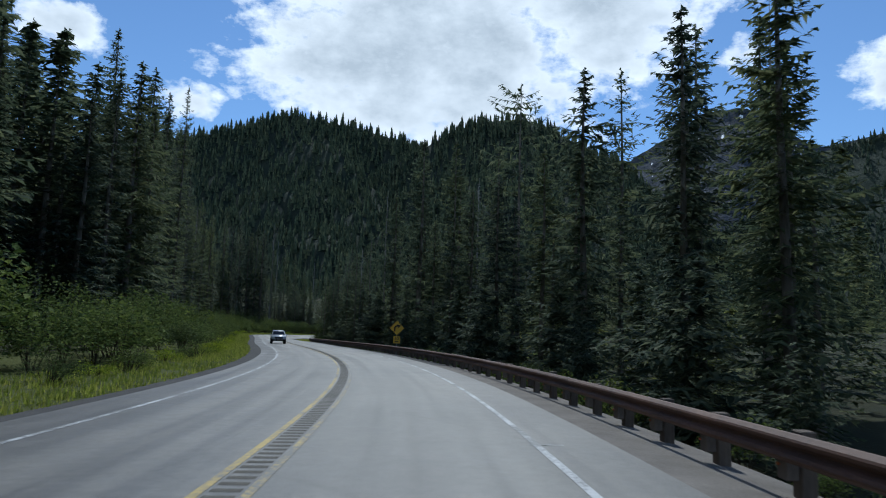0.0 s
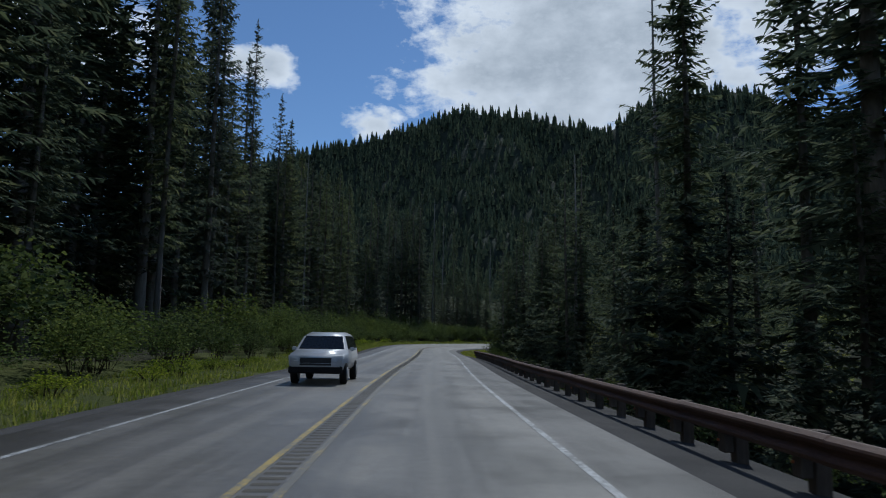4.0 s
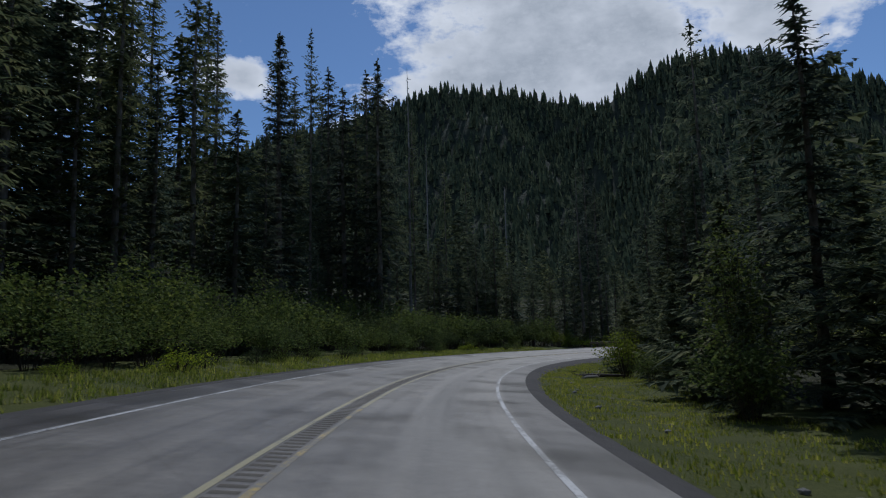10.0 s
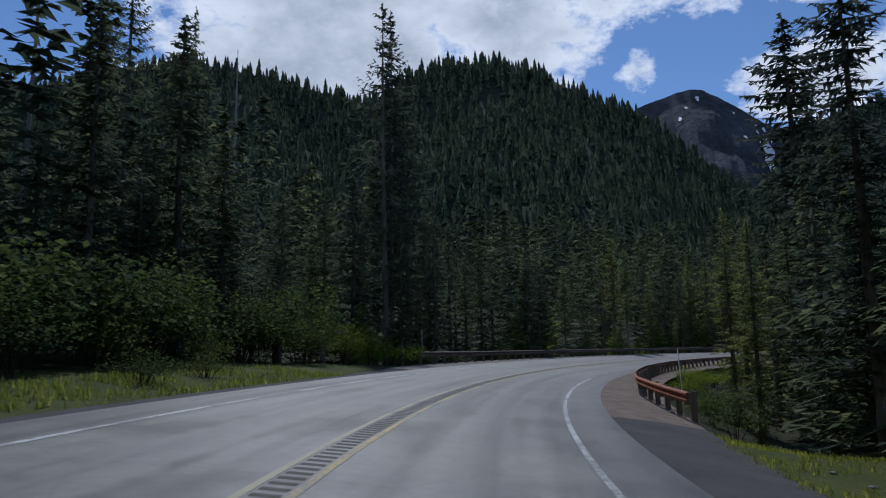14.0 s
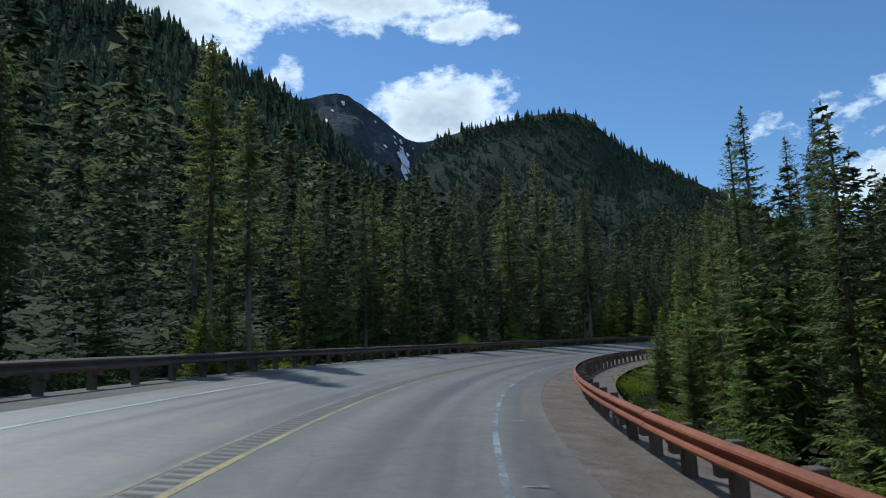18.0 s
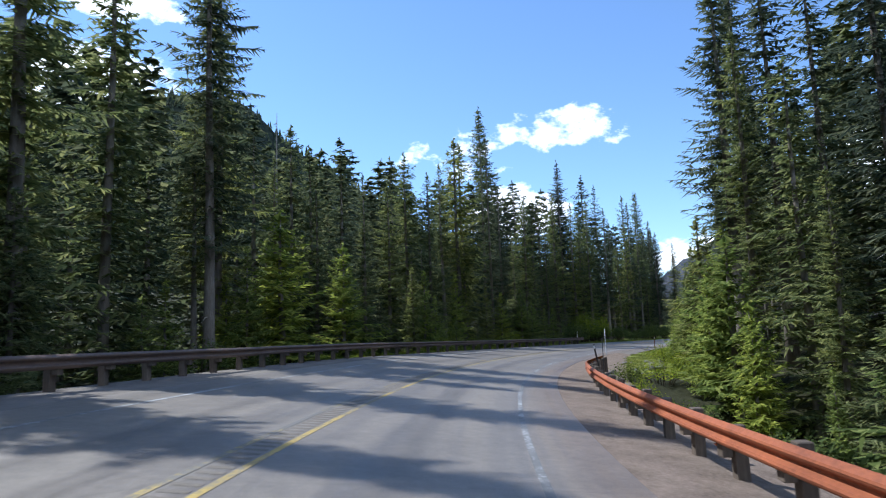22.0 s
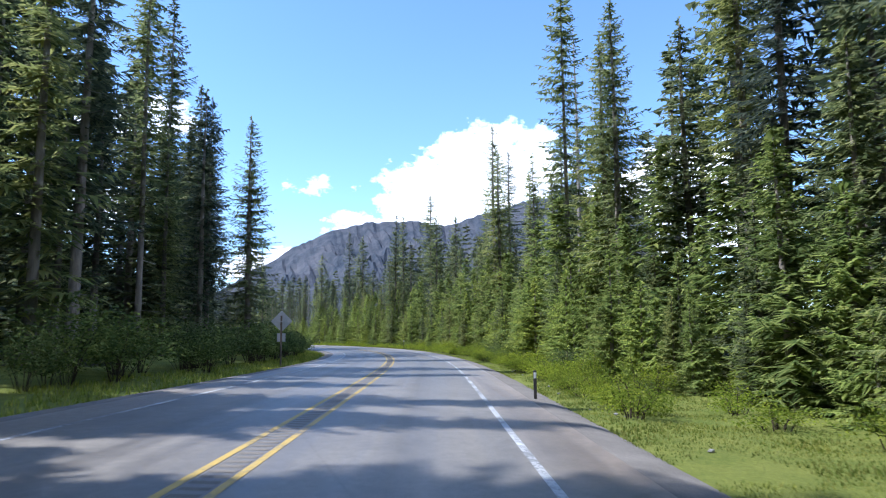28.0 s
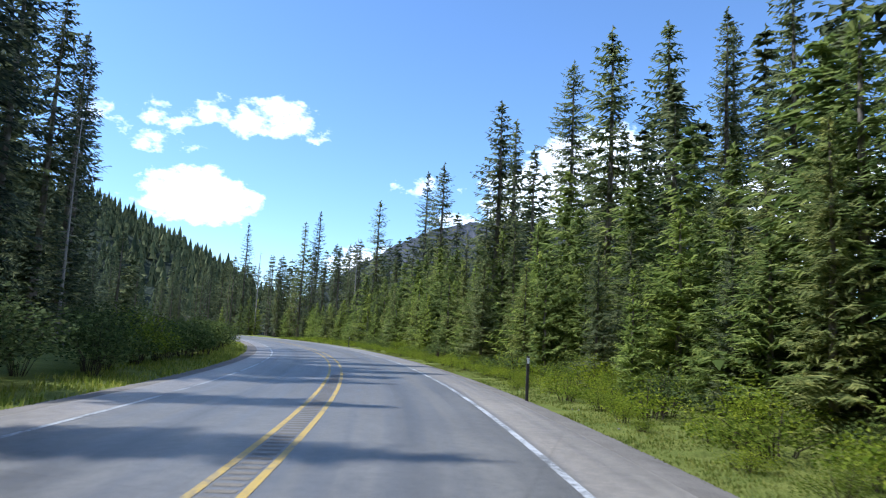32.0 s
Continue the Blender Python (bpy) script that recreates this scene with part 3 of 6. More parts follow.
strip("road", -125, 780, 2.0, [-4.7, -3.6, -1.8, 0, 1.8, 3.6, 4.7], [0] * 7, ASPHALT, "grey worn asphalt of a two-lane mountain road", category="road", uv=True)


# how far the gravel reaches from the middle of the road
WIDE_RIGHT = [(-125, 6.0), (136, 6.0), (144, 5.1), (200, 5.2), (222, 5.8), (250, 7.0), (398, 7.5), (406, 7.5), (412, 7.1), (418, 6.3), (424, 5.7), (440, 5.3), (780, 5.1)]
WIDE_LEFT = [(-125, 5.5), (255, 5.5), (266, 6.8), (445, 6.6), (458, 5.6), (780, 5.3)]


def wide(side, s):
    return float(np.interp(s, *np.array(WIDE_RIGHT if side > 0 else WIDE_LEFT).T))


def ragged(s, side):
    """The uneven line along which gravel and growth meet."""
    return 0.30 * noise.noise(Vector((s * 0.35, side * 7, 0))) + 0.16 * noise.noise(Vector((s * 1.3, side * 7, 4)))


def shoulder(name, stretches, sign):
    for n, (s0, s1) in enumerate(stretches):
        dark, brown = 40 < s1 < 263, 240 < s0 < 260
        ss = np.append(np.arange(s0, s1, 2.0), s1)
        verts = []
        for s in ss:
            edge, inner = wide(sign, s) + 0.25, 4.7
            row = [at(s, sign * o, float(grade(s, sign * o)) + d) for o, d in ((inner, -0.006), ((inner + edge) / 2, -0.04), (edge, -0.14))]
            verts += row if sign > 0 else row[::-1]
        faces = [(i * 3 + k, i * 3 + k + 1, (i + 1) * 3 + k + 1, (i + 1) * 3 + k) for i in range(len(ss) - 1) for k in range(2)]
        ob = new(f"{name}_{n + 1}", mesh_of(name, verts, faces, DARK_SHOULDER if dark else DIRT_SHOULDER if brown else SHOULDER, True))
        tagged(ob, "dark gravelly asphalt shoulder" if dark else "brown dirt shoulder strewn with gravel below the barrier" if brown else "pale dusty gravel shoulder beside the road", "shoulder", kind="structure")


shoulder("shoulder_left", [(-125, 262), (262, 780)], -1)
shoulder("shoulder_right", [(-125, 36), (36, 136), (136, 246), (246, 424), (424, 780)], 1)


def ground_strip(name, s0, s1, side, material, label, lift=0.02):
    ss = np.append(np.arange(s0, s1, 0.8), s1)
    reach = [0, 0.35, 0.8, 1.5, 2.4, 3.4, 4.5, 6, 8, 10.5]
    n = len(reach)
    gs = np.repeat(ss[:, None], n, 1)
    go = np.array([[side * (wide(side, s) - 0.1 + v + max(0, 1 - v / 1.2) * ragged(s, side)) for v in reach] for s in ss])
    x, y, h = (np.interp(gs, RS, v) for v in (RX, RY, RA))
    x, y = x + go * np.cos(h), y + go * np.sin(h)
    z = ground_height(gs, go, x, y) + lift
    for i in range(len(ss)):
        for k in range(1, n - 1):
            z[i, k] += 0.05 * noise.noise(Vector((x[i, k] * 0.9, y[i, k] * 0.9, 0)))
    z[:, -1] -= 0.25
    z[:, 0] -= 0.03
    pts = np.stack([x, y, z], -1).reshape(-1, 3).tolist()
    faces = [(i * n + k, i * n + k + 1, (i + 1) * n + k + 1, (i + 1) * n + k)[::side] for i in range(len(ss) - 1) for k in range(n - 1)]
    return tagged(new(name, mesh_of(name, pts, faces, material, True)), label, "verge", kind="structure")


for n, (s0, s1, material, label) in enumerate([(-125, 140, SOIL, "dark stony bank behind the barrier"), (140, 246, VERGE_SHADED, "mown green grass verge with shade put into its colour"),
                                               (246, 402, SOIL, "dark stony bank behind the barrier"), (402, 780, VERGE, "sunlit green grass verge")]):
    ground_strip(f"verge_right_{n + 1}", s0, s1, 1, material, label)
for n, (s0, s1, material, label) in enumerate([(-125, 262, VERGE_SHADED, "green grass verge under roadside bushes"), (262, 452, SOIL, "dark stony bank behind the barrier"), (452, 780, VERGE, "shaded green grass verge")]):
    ground_strip(f"verge_left_{n + 1}", s0, s1, -1, material, label)


def line(name, off, width, material, label, s0=-125, s1=780):
    return strip(name, s0, s1, 1.5, [off - width / 2, off + width / 2], [0.005, 0.005], material, label, category="road marking")


for side, off in (("right", 3.55), ("left", -3.55)):
    gone = (268, 418) if side == "right" else (560, 562)
    for n, (s0, s1, paint, words) in enumerate([(-125, gone[0], WHITE_PAINT, "worn white edge line painted on asphalt"), (gone[0], gone[1], GONE_WHITE, "almost rubbed off white edge line"), (gone[1], 780, WHITE_PAINT, "white edge line painted on asphalt")]):
        line(f"edge_line_{side}_{n + 1}", off, 0.11, paint, words, s0, s1)
for n, (off, s0, s1, paint, words) in enumerate([
    (-0.24, -125, 165, YELLOW_PAINT, "worn yellow centre line beside the rumble strip"), (-0.24, 165, 300, PALE_YELLOW, "bleached pale yellow centre line"), (-0.24, 300, 385, GONE_YELLOW, "faded yellow centre line rubbed off in patches"), (-0.24, 385, 452, GONE_YELLOW, "faded yellow centre line rubbed off in patches"), (-0.24, 452, 780, FRESH_YELLOW, "bright yellow centre line"),
    (0.24, -125, 175, GONE_YELLOW, "faded yellow centre line rubbed off in patches"), (0.24, 175, 232, PALE_YELLOW, "bleached pale yellow centre line"), (0.24, 232, 385, YELLOW_PAINT, "worn yellow centre line beside the rumble strip"), (0.24, 385, 452, BLEACHED, "bleached dull yellow centre line"), (0.24, 452, 780, FRESH_YELLOW, "bright yellow centre line"),
]):
    line(f"centre_line_{n + 1}", off, 0.10, paint, words, s0, s1)


def rumble(name, s0, s1, material, label):
    """Milled grooves between the centre lines: shallow troughs with raised rims."""
    verts, faces = [], []
    for s in np.arange(s0, s1, 0.3):
        b = len(verts)
        for ds, dz in ((-0.07, 0.0035), (-0.04, 0.0045), (0.04, 0.0045), (0.07, 0.0035)):
            for o in (-0.15, 0.15):
                verts.append(at(s + ds, o, float(grade(s + ds, o)) + dz))
        faces += [(b + 2 * k, b + 2 * k + 1, b + 2 * k + 3, b + 2 * k + 2) for k in range(3)]
    tagged(new(name, mesh_of(name, verts, faces, material)), label, "rumble strip", kind="stuff")


rumble("rumble_strip", 0, 262, GROOVE, "dark milled rumble grooves between the centre lines")
rumble("rumble_strip", 262, 560, DUSTY_GROOVE, "brownish dust-filled rumble grooves between the centre lines")


# ---------- mountains ----------
def mountain(name, crest, depth, material, label, rough=1.0, seed=0, foot=-6.0, snow=None):
    """A ridge with the given crest, its near slope running down over depth metres, gullied by noise."""
    pts = np.array(crest, float)
    seg = np.concatenate([[0], np.cumsum(np.hypot(*np.diff(pts[:, :2], axis=0).T))])
    n = max(40, int(seg[-1] / 14))
    u = np.linspace(0, seg[-1], n)
    cx, cy, cz = (np.interp(u, seg, pts[:, k]) for k in range(3))
    k = np.hanning(7) / np.hanning(7).sum()
    cz = np.convolve(np.pad(cz, 3, mode="edge"), k, "valid")
    if rough > 1.2:
        cz = cz + np.minimum(1, cz / 120) * np.array([(rough - 0.9) * (11 * noise.fractal(Vector((v * 0.02, seed, 0)), 0.9, 2.2, 4) - 14 * abs(noise.noise(Vector((v * 0.009, seed, 5))))) + 3 for v in u])
    verts, rows = [], 34
    for i in range(n):
        way = Vector((cx[i] - 80, cy[i] - 60, 0)).normalized()
        for j in range(rows):
            d = (j - 7) / (rows - 8)
            p = Vector((cx[i], cy[i], 0)) - way * depth * d * (0.3 + 0.7 * max(cz[i], 0) / cz.max())
            h = 1 - abs(d) ** 0.85 if d > 0 else 1 - abs(d) * 1.1
            g = noise.fractal(Vector((p.x * 0.006, p.y * 0.006, seed)), 0.9, 2.1, 6)
            r = abs(noise.fractal(Vector((p.x * 0.011 + 7, p.y * 0.011, seed + 3)), 0.8, 2.2, 5))
            amp = min(1.0, abs(d) * 3.5 + 0.1) * min(1.0, (1 - max(d, 0)) * 3)
            z = foot + (cz[i] - foot) * h + amp * rough * (g * 26 - r * 30)
            verts.append((p.x, p.y, z + (rough - 0.6) * 6 * noise.noise(Vector((u[i] * 0.05, seed, j * 0.3)))))
    faces = [(i * rows + j, i * rows + j + 1, (i + 1) * rows + j + 1, (i + 1) * rows + j) for i in range(n - 1) for j in range(rows - 1)]
    me = mesh_of(name, verts, faces, material, rough < 1.2)
    ob = tagged(new(name, me), label, "mountain", kind="structure")
    return ob, verts, n, rows


CREST_NORTH = [(-480, 700, 130), (-290, 768, 222), (-254, 780, 234), (-171, 803, 255), (-99, 815, 286), (-31, 820, 281), (36, 820, 268), (100, 814, 250), (200, 800, 205), (320, 780, 150)]
CREST_NEAR = [(-90, 760, 90), (-30, 765, 150), (30, 760, 205), (87, 750, 240), (125, 743, 264), (183, 728, 274), (227, 712, 263), (270, 693, 228), (306, 674, 211), (335, 608, 136), (390, 560, 80), (440, 520, 20)]
CREST_PEAK = [(640, 1650, 430), (760, 1570, 520), (814, 1535, 556), (862, 1506, 581), (933, 1457, 587), (969, 1431, 562), (1028, 1384, 488), (1055, 1360, 466), (1140, 1280, 480), (1260, 1150, 420)]
CREST_HILL = [(610, 1020, 190), (690, 960, 236), (703, 948, 302), (725, 928, 313), (778, 873, 326), (816, 828, 338), (852, 780, 342), (871, 753, 328), (883, 734, 292), (899, 707, 268), (925, 660, 231), (949, 611, 196), (990, 520, 130), (1010, 420, 70), (1020, 330, 20)]
CREST_ROCK = [(3150, 620, 10), (3150, 480, 95), (3150, 330, 190), (3142, 188, 290), (3138, 65, 365), (3126, -86, 440), (3102, -260, 492), (3062, -455, 506), (3018, -620, 479), (2950, -850, 560), (2850, -1100, 620), (2700, -1400, 520)]
CREST_EAST = [(560, 760, 120), (700, 600, 135), (785, 474, 108), (814, 406, 89), (821, 382, 78), (827, 360, 65), (836, 322, 42), (845, 270, 8)]
RIDGES = [
    mountain("mountain_north", CREST_NORTH, 420, FORESTED, "dark fir-covered mountain ridge", 0.9, 1),
    mountain("mountain_peak", CREST_PEAK, 700, ROCK, "grey rocky peak with patches of old snow", 1.3, 2),
    mountain("mountain_hill", CREST_HILL, 480, FORESTED, "rounded fir-covered hill with rock on its shoulder", 1.0, 3),
    mountain("mountain_rock", CREST_ROCK, 1300, HAZE_ROCK, "bare grey rocky mountain far down the valley", 1.9, 4),
    mountain("mountain_east", CREST_EAST, 330, FORESTED, "low fir-covered spur above the road", 0.7, 5),
    mountain("mountain_near", CREST_NEAR, 400, FORESTED, "steep fir-covered hill above the bend", 0.5, 6),
]


def snow_patches():
    """Ragged patches of snow lying in the hollows of the rocky peak."""
    verts, faces = [], []
    rnd = random.Random(8)
    ob, vs, n, rows = RIDGES[1]
    spots = [(rnd.randrange(8, n - 12), rnd.choice((8, 8, 9, 9, 10, 11, 12)), rnd.uniform(2, 7)) for _ in range(26)]
    spots += [(int(n * 0.72), 12 + k, 9 + 2 * k) for k in range(5)]
    for x, y, size in ((1006, 1356, 8), (1000, 1346, 11), (992, 1333, 15), (983, 1322, 19), (974, 1311, 23), (965, 1299, 26), (952, 1284, 28), (940, 1262, 24)):
        q = min(range(len(vs)), key=lambda v: (vs[v][0] - x) ** 2 + (vs[v][1] - y) ** 2)
        spots.append((min(q // rows, n - 2), min(q % rows, rows - 2), size))
    for i, j, size in spots:
        c, a, b = (Vector(vs[q]) for q in (i * rows + j, (i + 1) * rows + j, i * rows + j + 1))
        u, w = (a - c).normalized(), (b - c).normalized()
        up = u.cross(w).normalized()
        if up.z < 0:
            up = -up
        k = len(verts)
        turn = rnd.uniform(0, 6.28)
        m = 9
        for q in range(m):
            t = turn + 6.283 * q / m
            r = size * rnd.uniform(0.45, 1.3)
            verts.append(c + u * r * math.cos(t) * 0.7 + w * r * math.sin(t) * 1.5 + up * 4.0)
        faces.append(tuple(range(k, k + m)))
    tagged(new("snow_patches", mesh_of("snow_patches", verts, faces, SNOW)), "patches of old snow lying on the rocky peak", "snow", kind="stuff")


snow_patches()


# ---------- conifers ----------
def trunk_mesh(h, r, rnd, sides=8, lean=0.0, material=None):
    pts, radii = [], []
    for k in range(9):
        f = k / 8
        pts.append((lean * f * h + 0.05 * math.sin(f * 7) * r * 4, 0.06 * math.sin(f * 5 + 1) * r * 4, f * h - 0.4 * (k == 0)))
        radii.append(r * (1.35 if k == 0 else 1) * (1 - f) ** 0.8 + 0.015)
    v, f = tube(pts, radii, sides)
    return mesh_of("trunk", v, f, material or BARK, True)


def crown_mesh(h, width, base, whorls, arms, step, rnd, material, droop=0.35, thin=0.0, shape=0.6, spire=0.0):
    """Uneven whorls of boughs; each bough is a curved spine fringed with narrow drooping blades of needles."""
    verts, faces = [], []
    seed = rnd.uniform(0, 50)

    def blade(a, b, c):
        v = len(verts)
        verts.extend((a, b, c))
        faces.append((v, v + 1, v + 2))

    for i in range(whorls):
        f = i / (whorls - 1)
        z = h * (base + (0.975 - base) * f ** 0.95) + rnd.uniform(-0.2, 0.2)
        reach0 = 1.12 * width * ((1 - f) ** shape) * (0.5 + 0.5 * min(1, f * 4 + 0.3)) + 0.14
        if spire and f > 1 - spire:
            reach0 = min(reach0, 0.30 + 0.25 * rnd.random())
        turn = rnd.uniform(0, 6.28)
        for k in range(arms):
            if rnd.random() < thin * (1.25 - f):
                continue
            a = turn + 6.283 * k / arms + rnd.uniform(-0.45, 0.45)
            ca, sa = math.cos(a), math.sin(a)
            lump = 1.0 + 0.9 * noise.noise(Vector((ca * 0.9 + seed, sa * 0.9, z * 0.34)))
            reach = max(0.2, reach0 * min(1.45, max(0.4, lump)) * rnd.uniform(0.72, 1.2))
            sag = droop * rnd.uniform(0.5, 1.5) * (1 - 0.8 * f) - 0.30 * f
            lift = rnd.uniform(0.05, 0.28)
            b0 = z + rnd.uniform(-0.3, 0.3)
            n = max(3, int(reach / step))
            for q in range(n + 1):
                t = min(1.0, 0.10 + 0.90 * (q + rnd.uniform(-0.35, 0.35)) / n)
                rr = reach * t
                zz = b0 - sag * rr + lift * reach * t ** 3
                long = min(0.62, 0.9 * step + 0.32 * reach * (1 - t) ** 0.6) * rnd.uniform(0.6, 1.3)
                slim = step * rnd.uniform(0.42, 0.72)
                for side in (-1, 1):
                    if rnd.random() < 0.08:
                        continue
                    l = long * rnd.uniform(0.75, 1.25)
                    o = rr + l * rnd.uniform(0.3, 0.95)
                    hang = -l * rnd.uniform(-0.05, 0.7)
                    d = side * l * 0.8
                    blade(((rr - slim) * ca, (rr - slim) * sa, zz + 0.02), (o * ca - d * sa, o * sa + d * ca, zz + hang), ((rr + slim) * ca, (rr + slim) * sa, zz - 0.03))
            blade((reach * 0.82 * ca - 0.06 * sa, reach * 0.82 * sa + 0.06 * ca, b0 - sag * reach * 0.82 + lift * reach * 0.55), (reach * 1.12 * ca, reach * 1.12 * sa, b0 - sag * reach + lift * reach), (reach * 0.82 * ca + 0.06 * sa, reach * 0.82 * sa - 0.06 * ca, b0 - sag * reach * 0.82 + lift * reach * 0.55))
    # the leader at the very top
    for k in range(7):
        a = k * 0.9
        zt = h * (0.965 + 0.005 * k)
        blade((0.07 * math.cos(a), 0.07 * math.sin(a), zt), (0.24 * math.cos(a + 0.5), 0.24 * math.sin(a + 0.5), zt + 0.12), (0, 0, zt + 0.28))
    blade((-0.05, 0, h * 0.96), (0.05, 0, h * 0.96), (0, 0, h * 1.005))
    return mesh_of("crown", verts, faces, material)


def dead_twigs(h, rnd, n=40, reach=1.3, low=0.25):
    verts, faces = [], []
    for _ in range(n):
        z, a = h * rnd.uniform(low, 0.97), rnd.uniform(0, 6.28)
        l = reach * rnd.uniform(0.3, 1.0) * (1.25 - z / h)
        ca, sa = math.cos(a), math.sin(a)
        v, f = tube([(0, 0, z), (l * 0.5 * ca, l * 0.5 * sa, z - 0.05 * l), (l * ca, l * sa, z - rnd.uniform(-0.1, 0.35) * l)], [0.035, 0.022, 0.008], 4, False)
        b = len(verts)
        verts += v
        faces += [tuple(b + i for i in q) for q in f]
    return mesh_of("deadwood", verts, faces, DEADWOOD)


def conifer(seed, h, width, base, whorls, arms, step, material, thin=0.0, droop=0.35, shape=0.6, twigs=0, r=None, spire=0.0):
    rnd = random.Random(seed)
    return dict(h=h, trunk=trunk_mesh(h, r or h * 0.0085 + 0.05, rnd), crown=crown_mesh(h, width, base, whorls, arms, step, rnd, material, droop, thin, shape, spire),
                twigs=dead_twigs(h, rnd, twigs, 1.6, 0.06) if twigs else None)


FULL = [conifer(11, 26, 2.1, 0.08, 58, 7, 0.15, NEEDLES, 0.12), conifer(12, 30, 2.2, 0.20, 60, 7, 0.15, NEEDLES, 0.18, spire=0.07), conifer(13, 23, 2.0, 0.05, 56, 7, 0.15, NEEDLES, 0.10, 0.45),
        conifer(14, 28, 2.2, 0.26, 54, 7, 0.16, NEEDLES_DARK, 0.25, 0.4, 0.55, 18, spire=0.06), conifer(15, 32, 2.4, 0.34, 54, 7, 0.16, NEEDLES, 0.28, 0.3, 0.5, 30)]
MID = [conifer(21, 26, 2.1, 0.07, 48, 6, 0.24, NEEDLES, 0.08), conifer(22, 29, 2.3, 0.10, 52, 6, 0.24, NEEDLES_DARK, 0.10, spire=0.08), conifer(23, 24, 2.0, 0.05, 46, 6, 0.24, NEEDLES, 0.06, 0.45),
       conifer(24, 27, 2.1, 0.18, 48, 6, 0.24, NEEDLES_DARK, 0.2, 0.4, 0.5), conifer(25, 31, 2.3, 0.26, 50, 6, 0.24, NEEDLES, 0.2, 0.35, 0.5, spire=0.06), conifer(26, 22, 1.9, 0.04, 44, 6, 0.24, NEEDLES, 0.04, 0.5, 0.7)]
MED = [conifer(81, 20, 2.0, 0.06, 48, 6, 0.20, NEEDLES, 0.08), conifer(82, 23, 2.1, 0.16, 50, 6, 0.20, NEEDLES, 0.16, 0.4, 0.55, 14, spire=0.08), conifer(83, 18, 1.9, 0.04, 46, 6, 0.20, NEEDLES, 0.06, 0.45)]
# counterparts of MED with shade held in the needle colour
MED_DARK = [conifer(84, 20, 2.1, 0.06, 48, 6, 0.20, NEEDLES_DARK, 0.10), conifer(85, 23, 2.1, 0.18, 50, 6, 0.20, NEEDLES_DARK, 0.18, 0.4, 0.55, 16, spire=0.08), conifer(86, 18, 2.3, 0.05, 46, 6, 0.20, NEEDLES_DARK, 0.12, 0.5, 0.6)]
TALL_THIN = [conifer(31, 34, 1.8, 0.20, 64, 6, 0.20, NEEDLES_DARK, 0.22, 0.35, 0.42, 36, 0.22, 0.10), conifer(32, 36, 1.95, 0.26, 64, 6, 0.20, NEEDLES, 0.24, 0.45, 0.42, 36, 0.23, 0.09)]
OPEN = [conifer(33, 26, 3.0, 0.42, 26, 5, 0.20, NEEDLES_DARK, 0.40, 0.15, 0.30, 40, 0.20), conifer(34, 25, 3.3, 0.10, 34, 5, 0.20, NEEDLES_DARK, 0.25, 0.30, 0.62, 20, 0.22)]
# young firs of the first stretch, its shade put into their needle colour
YOUNG_SHADED = [conifer(45, 8, 1.8, 0.02, 24, 7, 0.2, NEEDLES_DARK, 0.0, 0.3, 0.85), conifer(46, 6, 1.6, 0.02, 20, 7, 0.2, NEEDLES_DARK, 0.0, 0.25, 0.85)]
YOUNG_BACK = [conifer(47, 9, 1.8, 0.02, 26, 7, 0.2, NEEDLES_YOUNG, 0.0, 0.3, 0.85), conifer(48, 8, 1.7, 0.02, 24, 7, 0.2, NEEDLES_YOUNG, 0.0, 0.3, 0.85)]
YOUNG = [conifer(41, 7, 1.6, 0.02, 28, 8, 0.11, NEEDLES_YOUNG, 0.0, 0.25, 0.85), conifer(42, 5, 1.35, 0.02, 24, 8, 0.10, NEEDLES_YOUNG, 0.0, 0.2, 0.9), conifer(43, 10, 1.8, 0.02, 36, 8, 0.12, NEEDLES, 0.0, 0.3, 0.85),
         conifer(44, 3, 1.0, 0.02, 18, 8, 0.09, NEEDLES_YOUNG, 0.0, 0.2, 0.9)]
FAR = [conifer(27, 26, 2.3, 0.06, 34, 5, 0.42, NEEDLES, 0.08), conifer(28, 24, 2.2, 0.04, 32, 5, 0.42, NEEDLES, 0.05, 0.45)]
FAR_DARK = [conifer(29, 28, 2.4, 0.08, 36, 5, 0.42, NEEDLES_DARK, 0.10), conifer(30, 26, 2.3, 0.16, 34, 5, 0.42, NEEDLES_DARK, 0.16, 0.4, 0.5)]


def dead_tree(seed, h):
    rnd = random.Random(seed)
    return dict(h=h, trunk=trunk_mesh(h, h * 0.005 + 0.04, rnd, material=DEADWOOD), crown=None, twigs=dead_twigs(h, rnd, 46, 1.5, 0.3))


SNAGS = [dead_tree(51, 26), dead_tree(52, 20)]
LABELS = {id(v): t for group, t in ((FULL, "tall green fir with drooping boughs"), (MED, "green fir with ragged boughs at the forest edge"), (MED_DARK, "dark hemlock with ragged boughs at the forest edge"), (MID, "green fir in the forest edge"), (TALL_THIN, "tall thin hemlock with a bare lower trunk"), (OPEN, "open-crowned old fir with a bare lower trunk"),
                                    (YOUNG, "young bright green fir at the forest edge"), (SNAGS, "dead grey snag with short bare branches")) for v in group}


